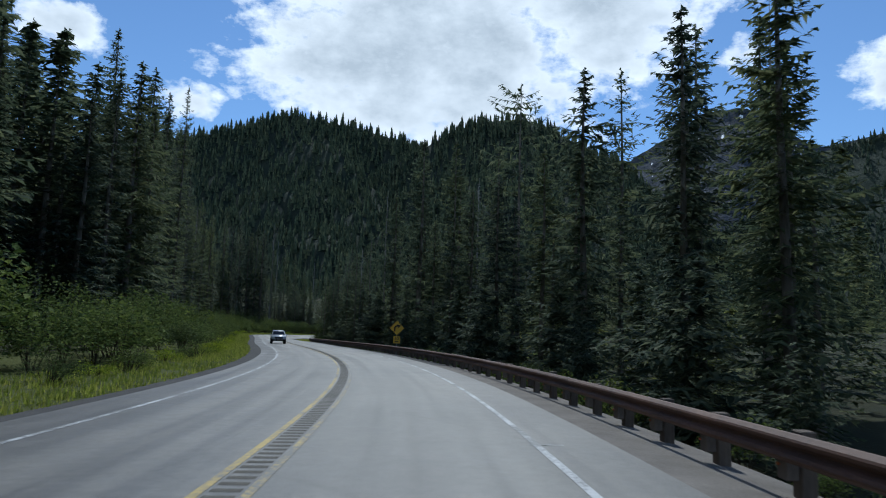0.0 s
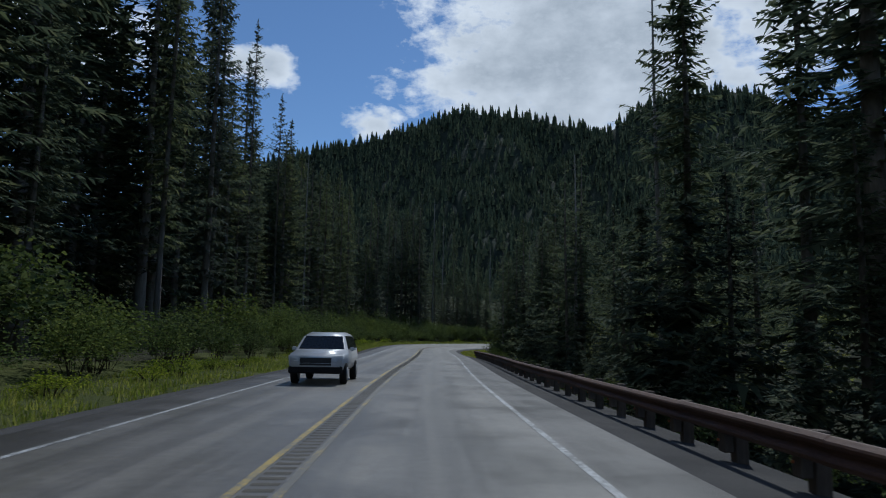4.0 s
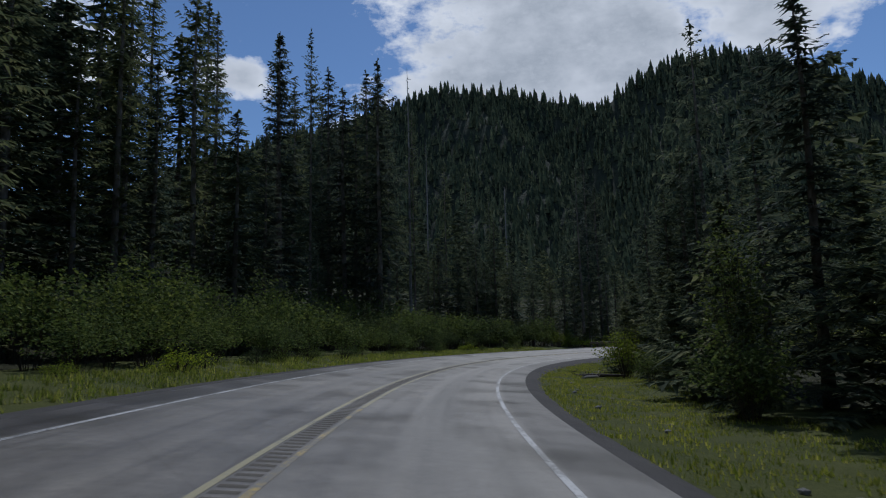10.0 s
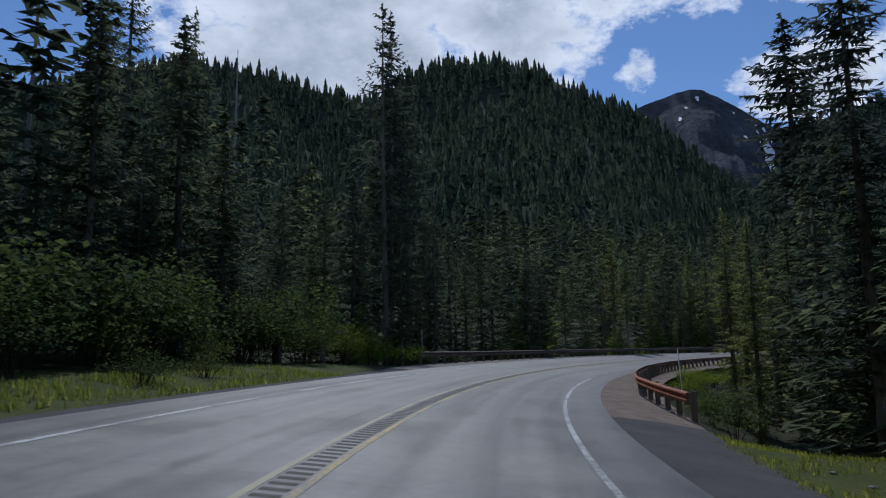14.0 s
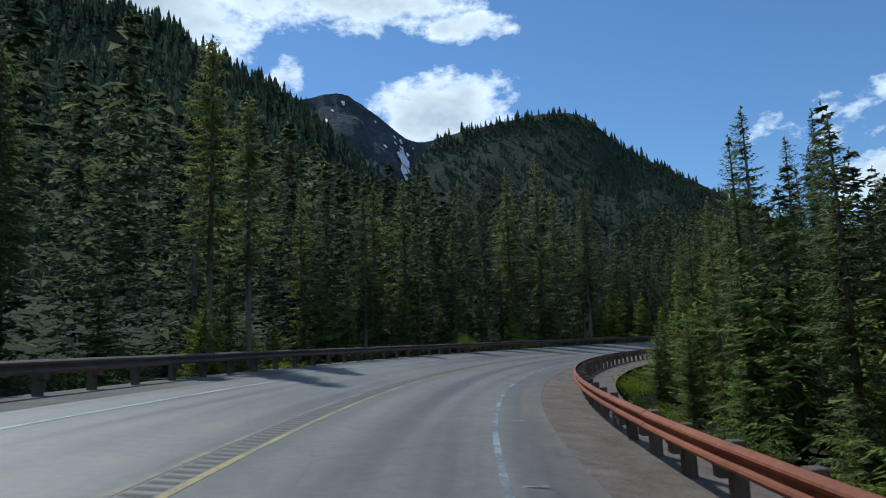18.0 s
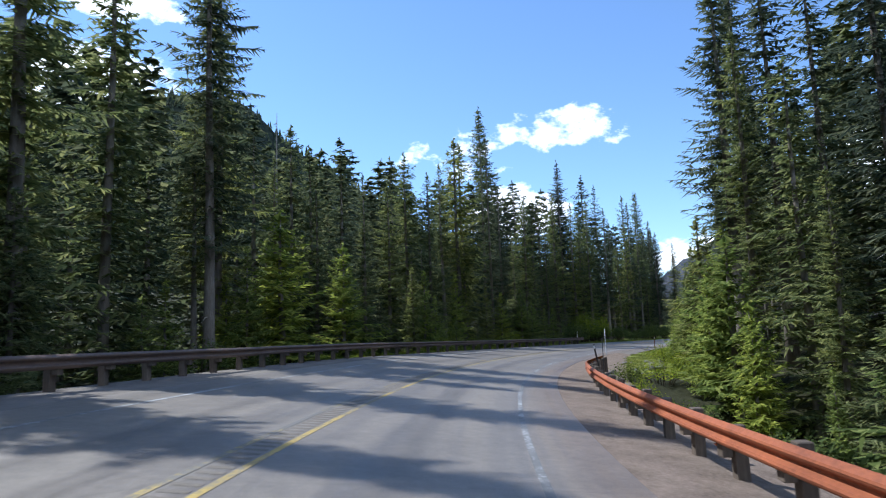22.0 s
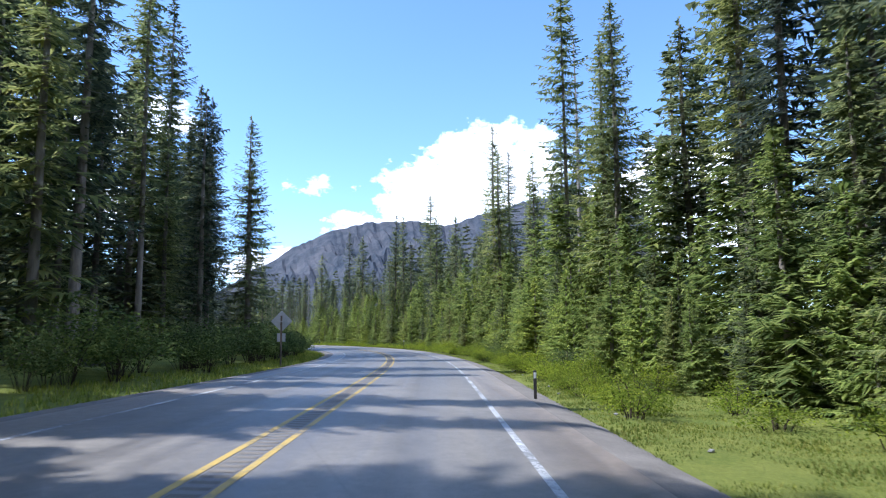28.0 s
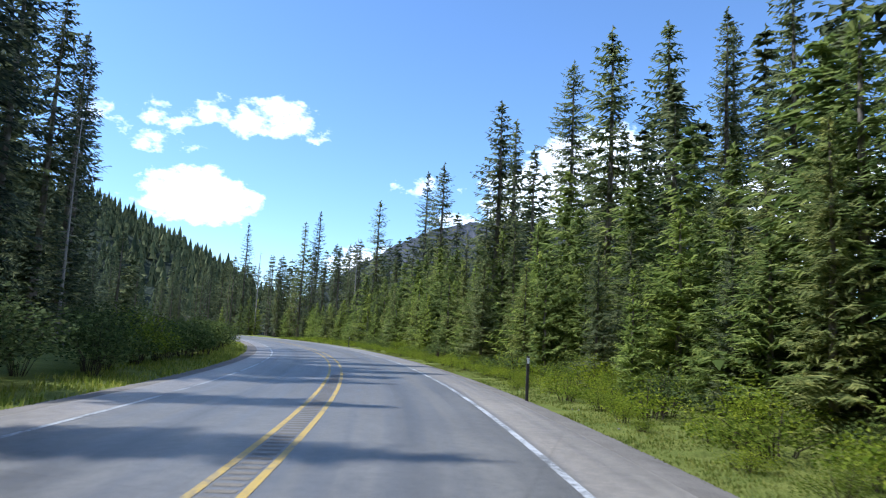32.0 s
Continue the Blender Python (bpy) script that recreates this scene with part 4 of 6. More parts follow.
def plant(kind, p, h, turn, group="forest trees", sink=0.15, fat=1.0):
    """One tree: its trunk, crown and dead boughs under an Empty at the root."""
    k = h / kind["h"]
    root = empty("snag" if kind["crown"] is None else "young_fir" if h < 9.5 else "fir_tree", Matrix.Translation((p[0], p[1], floor_at(p) - sink)) @ Matrix.Rotation(turn, 4, "Z") @ Matrix.Diagonal((k * fat, k * fat, k, 1)))
    part("trunk", kind["trunk"], root)
    if kind["crown"]:
        part("crown", kind["crown"], root)
    if kind["twigs"]:
        tagged(part("deadwood", kind["twigs"], root), kind="stuff")
    return tagged(root, LABELS[id(kind)], "tree", group)


TAKEN = []


def free(p, gap):
    for q in TAKEN:
        if abs(q[0] - p[0]) < gap and abs(q[1] - p[1]) < gap:
            return False
    return True


def stand(kinds, s, off, h, turn=0.0, fat=1.0, level=False):
    """A tree at a place along the road; level counts its height from the pavement."""
    p = at(s, off)
    if level:
        h += float(np.interp(s, *np.array(BANK).T)) * min(11, max(-8, 2.1 - off)) - floor_at(p)
    TAKEN.append((p.x, p.y))
    return plant(kinds, p, h, turn, fat=fat)


# trees that stand out by their place and height: metres along, metres to the right, height, kind
for n, (s, off, top, kind) in enumerate([
    (193, -23.2, 33, MID[1]), 
    (244, -46.4, 36, MID[1]), (249, -37.7, 36, TALL_THIN[0]), 
    (293, -20.6, 32, MID[3]), (351, 15.9, 19, FULL[2]), (393, 18.8, 28.5, TALL_THIN[0]), (359, 18.8, 18, FULL[0]),
    (391, -11.0, 23.2, FULL[3]), (389, -14.7, 22, MID[0]), (458, -24.0, 36, TALL_THIN[0]), (513, -34.1, 39, TALL_THIN[1]), (517, -26.9, 35, TALL_THIN[0]), (535, -24.2, 35, MID[1]),
    (441, -17.6, 25.5, MID[0]), (519, -30.2, 38, MID[3]), (527, -19.6, 34, TALL_THIN[0]), (510, 12.4, 28.5, TALL_THIN[1]), (550, 17.1, 30, FULL[1]), (574, -19.6, 31, MID[1]),
    (672, 12.7, 23.5, MID[0]), (644, 25.5, 30, MID[1]), (610, 24.2, 28.5, MID[0]), (597, 24.8, 31, FULL[4]), (574, 25.6, 24, FULL[0]), (555, 21.3, 28, FULL[1]), (697, 12.4, 20, SNAGS[1]), (710, 34, 34, MID[1]),
    (45, 14, 15, MED_DARK[1]), (44, 16, 15, MED_DARK[0]), (36, 13, 17, MED_DARK[2]), (30, 15.5, 18, MED_DARK[0]), (24, 16.5, 13.5, MED_DARK[1]),
    (20, 13.5, 15, MED_DARK[0]), (52, 13, 14.5, MED_DARK[2]), (59, 13, 15, MED_DARK[1]), (55, 15.5, 13.5, MED_DARK[0]), (118, 15, 12.2, MED_DARK[1]), (140, 13, 14.5, MED_DARK[0]),
    (165, 12, 15, MED_DARK[2]), (161, 13.5, 12.5, MED_DARK[1]), (222, -23, 34, MID[1]),
    (365, -13.8, 19.4, FULL[1]), (370, -13.8, 21.6, TALL_THIN[0]), (376, -13.9, 22.3, FULL[2]), (382, -12.9, 25.3, FULL[0]), (396, -13.6, 24.4, FULL[1]), (354, -14, 16.2, MED[0]), (352, -16, 15.6, MED[1]), (406, -15, 16.6, MED[0]),
    (410, -16, 16.4, MED[2]), (424, -15, 19.6, MED[1]), (435, -15, 24, MED[0]), (452, -20.6, 34.5, TALL_THIN[1]), (468, -16, 29, TALL_THIN[0]), (508, -16, 30.5, TALL_THIN[1]), (446, -15, 20.6, FULL[3]), (449, -13, 18.6, FULL[2]),
    (461, -14, 22.3, FULL[0]), (474, -14, 23.2, FULL[1]), (495, -14, 25.9, FULL[3]), (398, 14, 17.5, FULL[1]), (426, 13.5, 18.8, FULL[0]), (391, 14.5, 13.3, MED[2]),
    (485, 14, 25, TALL_THIN[0]), (444, 13.5, 20, FULL[4]), (435, 13, 17, FULL[1]), (527, 14, 17.5, FULL[0]), (518, 13.5, 15, FULL[1]), (729, 23, 31, MID[1]), (638, 15.2, 22.4, MED[0]), (622, 19.3, 25.4, MED[1]), (586, 13.2, 21, MED[0]), (630, 32, 33, MID[1]),
    (407, -16.8, 18.2, SNAGS[0]), (572, 15.8, 21.4, MED[1]), (570, 18.5, 21, MED[0]), (557, 13.9, 14.6, FULL[0]), (552, 13.0, 13.5, FULL[2]), (547, 14.2, 13, FULL[1]),
    (424, -12.5, 17.2, FULL[0]), (431, -14.8, 20.2, FULL[1]), (439, -12.9, 25.3, TALL_THIN[0]), (418, -13.5, 15, FULL[2]), (456, -13.2, 16.5, FULL[1]), (468, -14.2, 21.7, FULL[0]), (478, -12.6, 22.2, FULL[3]),
    (87, -19.5, 27, MED_DARK[0]), (91, -18.5, 29, MED_DARK[2]), (97, -19.5, 31, MED_DARK[1]), (118, -20.5, 37, MID[3]), (78, -18.2, 26, MED_DARK[2]), (70, -19, 26, MED_DARK[0]), (163, -20, 29, MED_DARK[1]),
    (170, -21, 30, MED_DARK[0]), (182, -21, 31.6, MID[1]), (252, -15.8, 16, MED_DARK[0]), (260, -17.8, 20, MED_DARK[2]), (289, -19.8, 36.5, TALL_THIN[0]), (139, 14, 14.3, MED_DARK[0]), (147, 14, 15.7, MED_DARK[1]), (71, 12.8, 14, MED_DARK[2]),
]):
    stand(kind, s, off, top, n * 1.7, 1.1, True)


# trees whose tops stand against the sky: metres along, metres to the right, height of the top above the road's start, kind
for n, (s, off, top, kind, fat) in enumerate([
    (59.6, 17.7, 25.5, OPEN[0], 1.0), (51.5, 23.5, 24.6, OPEN[1], 1.1), (43, 24.7, 24.6, OPEN[1], 1.3), (41, 22.5, 21.5, MED_DARK[1], 1.1), (37, 25, 22, MID[3], 1.2), (31, 21, 19.5, SNAGS[0], 1.0), (29, 19.5, 14.8, MED_DARK[0], 1.1),
    (70.6, 14.8, 23, TALL_THIN[0], 1.2), (69.4, 16.2, 17, MED_DARK[1], 1.0), (86.6, 15.2, 27.4, MID[1], 1.25), (77.6, 22.4, 25.4, TALL_THIN[0], 1.2), (75, 19, 20, SNAGS[1], 1.0), (101.2, 14.7, 22.7, MED_DARK[1], 1.1), (102.6, 13.6, 23.4, SNAGS[0], 1.0),
    (92, 22, 25, MID[3], 1.3), (96, 18, 21, MED_DARK[0], 1.2), (119.3, 11.6, 15.8, OPEN[1], 0.9), (120.6, 12.6, 16.5, SNAGS[1], 1.2), (121.5, 13.2, 12.5, MED_DARK[2], 1.3), (133, 24, 19.5, TALL_THIN[0], 1.1), (134, 26, 17, MED_DARK[1], 1.0), (131, 21, 15, MED_DARK[0], 1.0),
    (152.2, 15.7, 17.5, MED_DARK[0], 1.2), (153.5, 19.1, 20.3, MID[1], 1.1), (160.6, 10.9, 16, OPEN[1], 0.75), (156, 12.2, 14, MED_DARK[0], 1.0), (146, 15.5, 19.5, MID[3], 1.2), (143, 18, 23, OPEN[1], 1.0), (164, 14, 19, MID[1], 1.2), (211.4, 16.7, 24.8, OPEN[1], 1.0), (214, 15.5, 16, MED_DARK[2], 1.3),
    (108.4, -27.2, 46, MID[1], 1.0), (102.9, -20.6, 38.4, MID[3], 1.1), (105.5, -21.5, 37, MID[1], 0.9), (114, -17.4, 40.2, TALL_THIN[0], 0.8), (121, -21, 41, MID[1], 0.9), (128, -19, 36, MID[3], 0.9), (136, -21, 38, MID[1], 0.9), (146.9, -20.5, 40, TALL_THIN[0], 0.8), (141, -24, 44, MID[3], 0.9), (153, -23, 38, MID[1], 0.9),
    (159, -20, 35, TALL_THIN[0], 0.9), (171.8, -21.8, 35.8, MID[1], 0.9), (176, -20, 31, SNAGS[0], 1.0), (179, -22, 33, MID[3], 0.9), (187.4, -20.1, 30.5, MID[3], 0.9), (197.3, -28.4, 36.6, MID[1], 0.9), (199.3, -21.1, 30.6, MID[3], 0.9), (206, -25.9, 34.7, MID[1], 0.9), (213.7, -26, 36.5, MID[3], 0.9),
    (228, -23.6, 38.7, TALL_THIN[0], 0.75), (232, -31.7, 41.5, MID[1], 0.85), (227.5, -37.8, 44.9, MID[3], 0.9), (221, -30, 38, MID[1], 0.85), (216, -33, 40, MID[1], 0.9), (208, -35, 41, MID[3], 0.9), (241.9, -19.5, 39, SNAGS[0], 0.9), (242.3, -19.2, 33, TALL_THIN[0], 0.75), (243.7, -24.2, 29.5, OPEN[0], 1.0), (247.7, -36.7, 36.2, SNAGS[0], 1.0),
    (249, -30, 31, MID[3], 0.9), (265.4, -35.7, 38.2, SNAGS[0], 0.9), (265.9, -27.5, 32.5, MID[1], 0.8), (274.9, -41.3, 38.8, TALL_THIN[0], 0.8), (272.5, -28.3, 30.6, TALL_THIN[0], 0.8), (281.4, -15.9, 33.2, OPEN[1], 0.95), (282.7, -33.8, 33, SNAGS[1], 1.0),
    (280, 16.3, 24.5, MED_DARK[1], 1.4), (282.5, 17.5, 20, MED_DARK[2], 1.3), (236, -20, 36, MID[1], 0.9), (238.5, -23.5, 38, MID[3], 0.95), (233, -18, 36, MED_DARK[1], 0.9), (240, -26.5, 36, MID[1], 0.95), (239, -30, 40, MID[3], 1.0), (241.5, -33.5, 38, MID[1], 0.9), (241, -38, 40, MID[3], 1.0), (234.5, -24, 34, MED_DARK[0], 1.0),
    (590, -24, 30, MID[1], 1.1), (596, -22.5, 29, MED_DARK[1], 1.1), (602, -22, 28, MID[3], 1.0), (607, -22.5, 27, MID[1], 1.1), (599, -26, 28, MED_DARK[0], 1.2), (612, -24, 25, MED_DARK[2], 1.2),
    (404, 14, 23, FULL[3], 1.3), (406.5, 15.2, 26, FULL[1], 1.1), (401, 16, 21, MID[3], 1.2), (397.5, 17.5, 20, MID[1], 1.1), (471.5, 12.6, 17.6, FULL[2], 1.1), (491.3, 20.6, 27.7, TALL_THIN[1], 1.0), (492.8, 24.3, 24.3, FULL[0], 1.0), (453.7, 14.5, 27, FULL[4], 1.1), (452.6, 15.6, 28, FULL[4], 1.0), (459, 13.4, 25, FULL[4], 1.0), (447, 15.5, 26, FULL[1], 1.0), (560, -22, 29, FULL[3], 1.1), (570, -21.5, 29, MED_DARK[1], 1.2), (567, -20, 30, MID[1], 1.2), (583, -21.5, 29.5, MID[1], 1.1), (579, -23.5, 30, MED_DARK[1], 1.2), (571.5, -23, 28, MID[3], 1.2), (563, -20, 27, MED_DARK[0], 1.2), (552, -21.5, 28, MID[1], 1.1), (566, -25, 31, MID[3], 1.1), (545, -19.5, 27, FULL[3], 1.0), (536, -18.5, 28, MID[1], 1.0), (528, -16, 24, FULL[3], 1.0), (520, -15, 22, MED_DARK[1], 1.1), (513.4, 14.3, 25.5, SNAGS[0], 1.2), (456.8, 15.5, 26, FULL[4], 1.0), (453.5, 17.9, 27, FULL[4], 1.0), (517.8, 14.3, 19.1, FULL[0], 0.9), (561, 35.7, 37.8, FULL[1], 0.8),
]):
    p = at(s, off)
    TAKEN.append((p.x, p.y))
    plant(kind, p, top + 0.15 - floor_at(p), n * 2.3, fat=fat)


# ---------- forest ----------
LEFT_EDGE = [(-130, -19), (100, -17.5), (215, -20), (245, -14), (270, -10.5), (440, -10.5), (460, -12), (560, -11.5), (620, -14), (780, -16)]
RIGHT_EDGE = [(-130, 11.5), (60, 11.5), (130, 11), (180, 12), (240, 11.5), (260, 10.5), (380, 11), (405, 12.5), (430, 12.5), (500, 10.5), (560, 10.5), (620, 12), (780, 12)]
FOREST = random.Random(5)
BEHIND = []     # trees behind the first row: x, y, z, height, turn, width, green


def edge(side, s):
    return float(np.interp(s, *np.array(LEFT_EDGE if side < 0 else RIGHT_EDGE).T))


def on_road(p, gap=9.0):
    """Whether a place lies on or beside the pavement, also that of another stretch."""
    return float(((RX - p[0]) ** 2 + (RY - p[1]) ** 2).min()) < gap * gap


def rows_of_trees(side, s0, s1, near, far, step, kinds, low, high, limit, gap):
    made = 0
    s = s0
    while s < s1 and made < limit:
        s += step * FOREST.uniform(0.55, 1.45)
        off = edge(side, s) + side * FOREST.uniform(near, far)
        p = at(s, off)
        if on_road(p) or not free(p, gap):
            continue
        kind, h, turn, fat = FOREST.choice(kinds), FOREST.uniform(low, high), FOREST.uniform(0, 6.28), FOREST.uniform(1.05, 1.4)
        made += 1
        if near >= 3.0:
            TAKEN.append((p.x, p.y))
            BEHIND.append((p.x, p.y, floor_at(p) - 0.15, h, turn, fat, kind["crown"].materials[0].name == "needles"))
            continue
        stand(kind, s, off, h, turn, fat * 0.9)


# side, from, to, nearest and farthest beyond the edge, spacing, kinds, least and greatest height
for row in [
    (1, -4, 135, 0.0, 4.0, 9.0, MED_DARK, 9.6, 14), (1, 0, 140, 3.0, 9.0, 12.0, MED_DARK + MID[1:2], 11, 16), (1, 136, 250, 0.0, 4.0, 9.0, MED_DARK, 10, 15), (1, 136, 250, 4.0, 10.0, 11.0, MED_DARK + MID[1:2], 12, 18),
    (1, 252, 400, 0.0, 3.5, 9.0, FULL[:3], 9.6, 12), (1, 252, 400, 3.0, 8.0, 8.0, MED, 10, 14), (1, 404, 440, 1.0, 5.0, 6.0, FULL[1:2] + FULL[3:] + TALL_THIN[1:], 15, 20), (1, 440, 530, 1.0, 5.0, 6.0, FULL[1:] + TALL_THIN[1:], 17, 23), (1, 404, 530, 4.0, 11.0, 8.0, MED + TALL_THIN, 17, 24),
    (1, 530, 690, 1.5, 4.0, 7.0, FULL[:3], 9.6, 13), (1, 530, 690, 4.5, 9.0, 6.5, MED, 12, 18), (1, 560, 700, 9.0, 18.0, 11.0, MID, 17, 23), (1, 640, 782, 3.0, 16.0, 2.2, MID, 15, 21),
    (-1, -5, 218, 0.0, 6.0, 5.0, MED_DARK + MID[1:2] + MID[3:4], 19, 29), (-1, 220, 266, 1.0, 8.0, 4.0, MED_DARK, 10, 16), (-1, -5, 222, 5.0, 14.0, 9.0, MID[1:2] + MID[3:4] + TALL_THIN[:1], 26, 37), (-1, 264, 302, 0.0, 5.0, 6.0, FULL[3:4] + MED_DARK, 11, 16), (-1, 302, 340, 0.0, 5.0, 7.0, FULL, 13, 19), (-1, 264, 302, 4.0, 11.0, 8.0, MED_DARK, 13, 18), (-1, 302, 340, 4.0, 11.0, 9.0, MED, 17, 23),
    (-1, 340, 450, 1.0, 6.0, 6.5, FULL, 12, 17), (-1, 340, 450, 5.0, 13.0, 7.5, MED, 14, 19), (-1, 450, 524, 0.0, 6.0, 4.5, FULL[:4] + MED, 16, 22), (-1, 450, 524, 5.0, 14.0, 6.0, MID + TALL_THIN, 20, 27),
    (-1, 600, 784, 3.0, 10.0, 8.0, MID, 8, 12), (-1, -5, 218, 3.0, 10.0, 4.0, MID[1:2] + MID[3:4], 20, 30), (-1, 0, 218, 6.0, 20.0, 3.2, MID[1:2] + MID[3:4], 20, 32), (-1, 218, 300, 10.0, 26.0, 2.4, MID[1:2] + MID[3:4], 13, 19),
    (-1, 400, 530, 8.0, 20.0, 5.0, MID, 19, 25), (-1, 340, 400, 8.0, 18.0, 6.0, MID, 17, 22),
]:
    rows_of_trees(*row, 70, 2.2)
for side, s0, s1 in ((1, 270, 640), (-1, 395, 500)):
    rows_of_trees(side, s0, s1, 1.0, 9.0, 70.0, SNAGS, 14, 24, 9, 2.0)


def merged_trees(name, spots, kinds, label, category="forest"):
    """Many trees of the deeper woods in one mesh: spots of x, y, z, height, turn, width."""
    data = []
    for k in kinds:
        me = k["crown"]
        v = np.empty(len(me.vertices) * 3)
        me.vertices.foreach_get("co", v)
        data.append((v.reshape(-1, 3), k["h"]))
    vs, count = [], 0
    for n, (x, y, z, h, turn, fat) in enumerate(spots):
        v, h0 = data[n % len(data)]
        k, c, s = h / h0, math.cos(turn), math.sin(turn)
        vs.append(np.stack([x + (v[:, 0] * c - v[:, 1] * s) * k * fat, y + (v[:, 0] * s + v[:, 1] * c) * k * fat, z + v[:, 2] * k], 1))
    v = np.concatenate(vs)
    n = len(v) // 3
    me = bpy.data.meshes.new(name)
    me.vertices.add(len(v))
    me.vertices.foreach_set("co", v.ravel())
    me.loops.add(n * 3)
    me.loops.foreach_set("vertex_index", np.arange(n * 3, dtype=np.int32))
    me.polygons.add(n)
    me.polygons.foreach_set("loop_start", np.arange(n, dtype=np.int32) * 3)
    me.materials.append(kinds[0]["crown"].materials[0])
    me.update(calc_edges=True)
    return tagged(new(name, me), label, category, kind="stuff")


def deep_woods():
    lite = [conifer(61, 26, 2.4, 0.06, 22, 4, 0.7, NEEDLES_DARK), conifer(62, 29, 2.4, 0.15, 23, 4, 0.7, NEEDLES_DARK, 0.12), conifer(63, 23, 2.3, 0.04, 20, 4, 0.7, NEEDLES_DARK)]
    green = [conifer(64, 25, 2.4, 0.05, 22, 4, 0.7, NEEDLES), conifer(65, 28, 2.4, 0.1, 23, 4, 0.7, NEEDLES, 0.1)]
    rnd = random.Random(77)
    for side, name in ((1, "woods_right"), (-1, "woods_left")):
        for kinds, tag, count in ((lite, "dark", 640), (green, "green", 300)):
            spots = []
            while len(spots) < count:
                # bright needles only past the first stretch, which takes the shade-dark ones
                s = rnd.uniform(-60 if tag == "dark" else 258, 782)
                off = edge(side, s) + side * (5 + 45 * rnd.random() ** 1.3)
                p = at(s, off)
                if on_road(p, 13) or not free(p, 1.6):
                    continue
                depth = abs(off) - abs(edge(side, s))
                if side > 0:
                    low, high = (11, 16) if s < 402 else (16, 23) if s < 530 or depth > 12 else (9, 14)
                else:
                    low, high = (19, 29) if s < 215 else (15, 22) if s < 330 else (13 + 0.35 * depth, 18 + 0.4 * depth) if s < 450 else (17 + 0.2 * depth, 23 + 0.25 * depth) if s < 530 else (17, 22) if s < 560 and 9 < depth < 16 else (7, 10)
                spots.append((p.x, p.y, floor_at(p) - 0.3, rnd.uniform(low, high), rnd.uniform(0, 6.28), rnd.uniform(0.9, 1.25)))
            merged_trees(f"{name}_{tag}", spots, kinds, "dense dark conifer woods behind the forest edge" if tag == "dark" else "green conifers deeper in the woods")


deep_woods()


def second_rows():
    """The trees behind the forest edge, with their trunks."""
    for green, kinds, name in ((True, FAR, "green_firs_behind"), (False, FAR_DARK, "dark_firs_behind")):
        spots = [q[:6] for q in BEHIND if q[6] == green]
        merged_trees(name, spots, kinds, "tall firs standing behind the forest edge")
        verts, faces = [], []
        for x, y, z, h, turn, fat in spots:
            v, f = tube([(x, y, z - 0.3), (x, y, z + h * 0.5), (x, y, z + h * 0.93)], [h * 0.012 + 0.05, h * 0.008 + 0.03, 0.02], 5, False)
            b = len(verts)
            verts += v
            faces += [tuple(b + i for i in q) for q in f]
        tagged(new(name + "_trunks", mesh_of(name, verts, faces, BARK, True)), "grey-brown trunks of firs behind the forest edge", "forest", kind="stuff")


second_rows()


def undergrowth():
    """Small firs and saplings that fill the woods below the tall crowns."""
    small = [conifer(66, 6, 1.7, 0.02, 12, 5, 0.45, NEEDLES, shape=0.85), conifer(67, 8, 1.8, 0.02, 15, 5, 0.45, NEEDLES, shape=0.85)]
    rnd = random.Random(41)
    for side, name in ((1, "undergrowth_right"), (-1, "undergrowth_left")):
        spots = []
        while len(spots) < 260:
            s = rnd.uniform(-40, 700)
            off = edge(side, s) + side * rnd.uniform(4.0, 24)
            p = at(s, off)
            if on_road(p, 10.5):
                continue
            spots.append((p.x, p.y, floor_at(p) - 0.15, rnd.uniform(2.0, 8.5), rnd.uniform(0, 6.28), rnd.uniform(1.0, 1.5)))
        merged_trees(name, spots, small, "young firs and saplings crowding under the trees")


undergrowth()


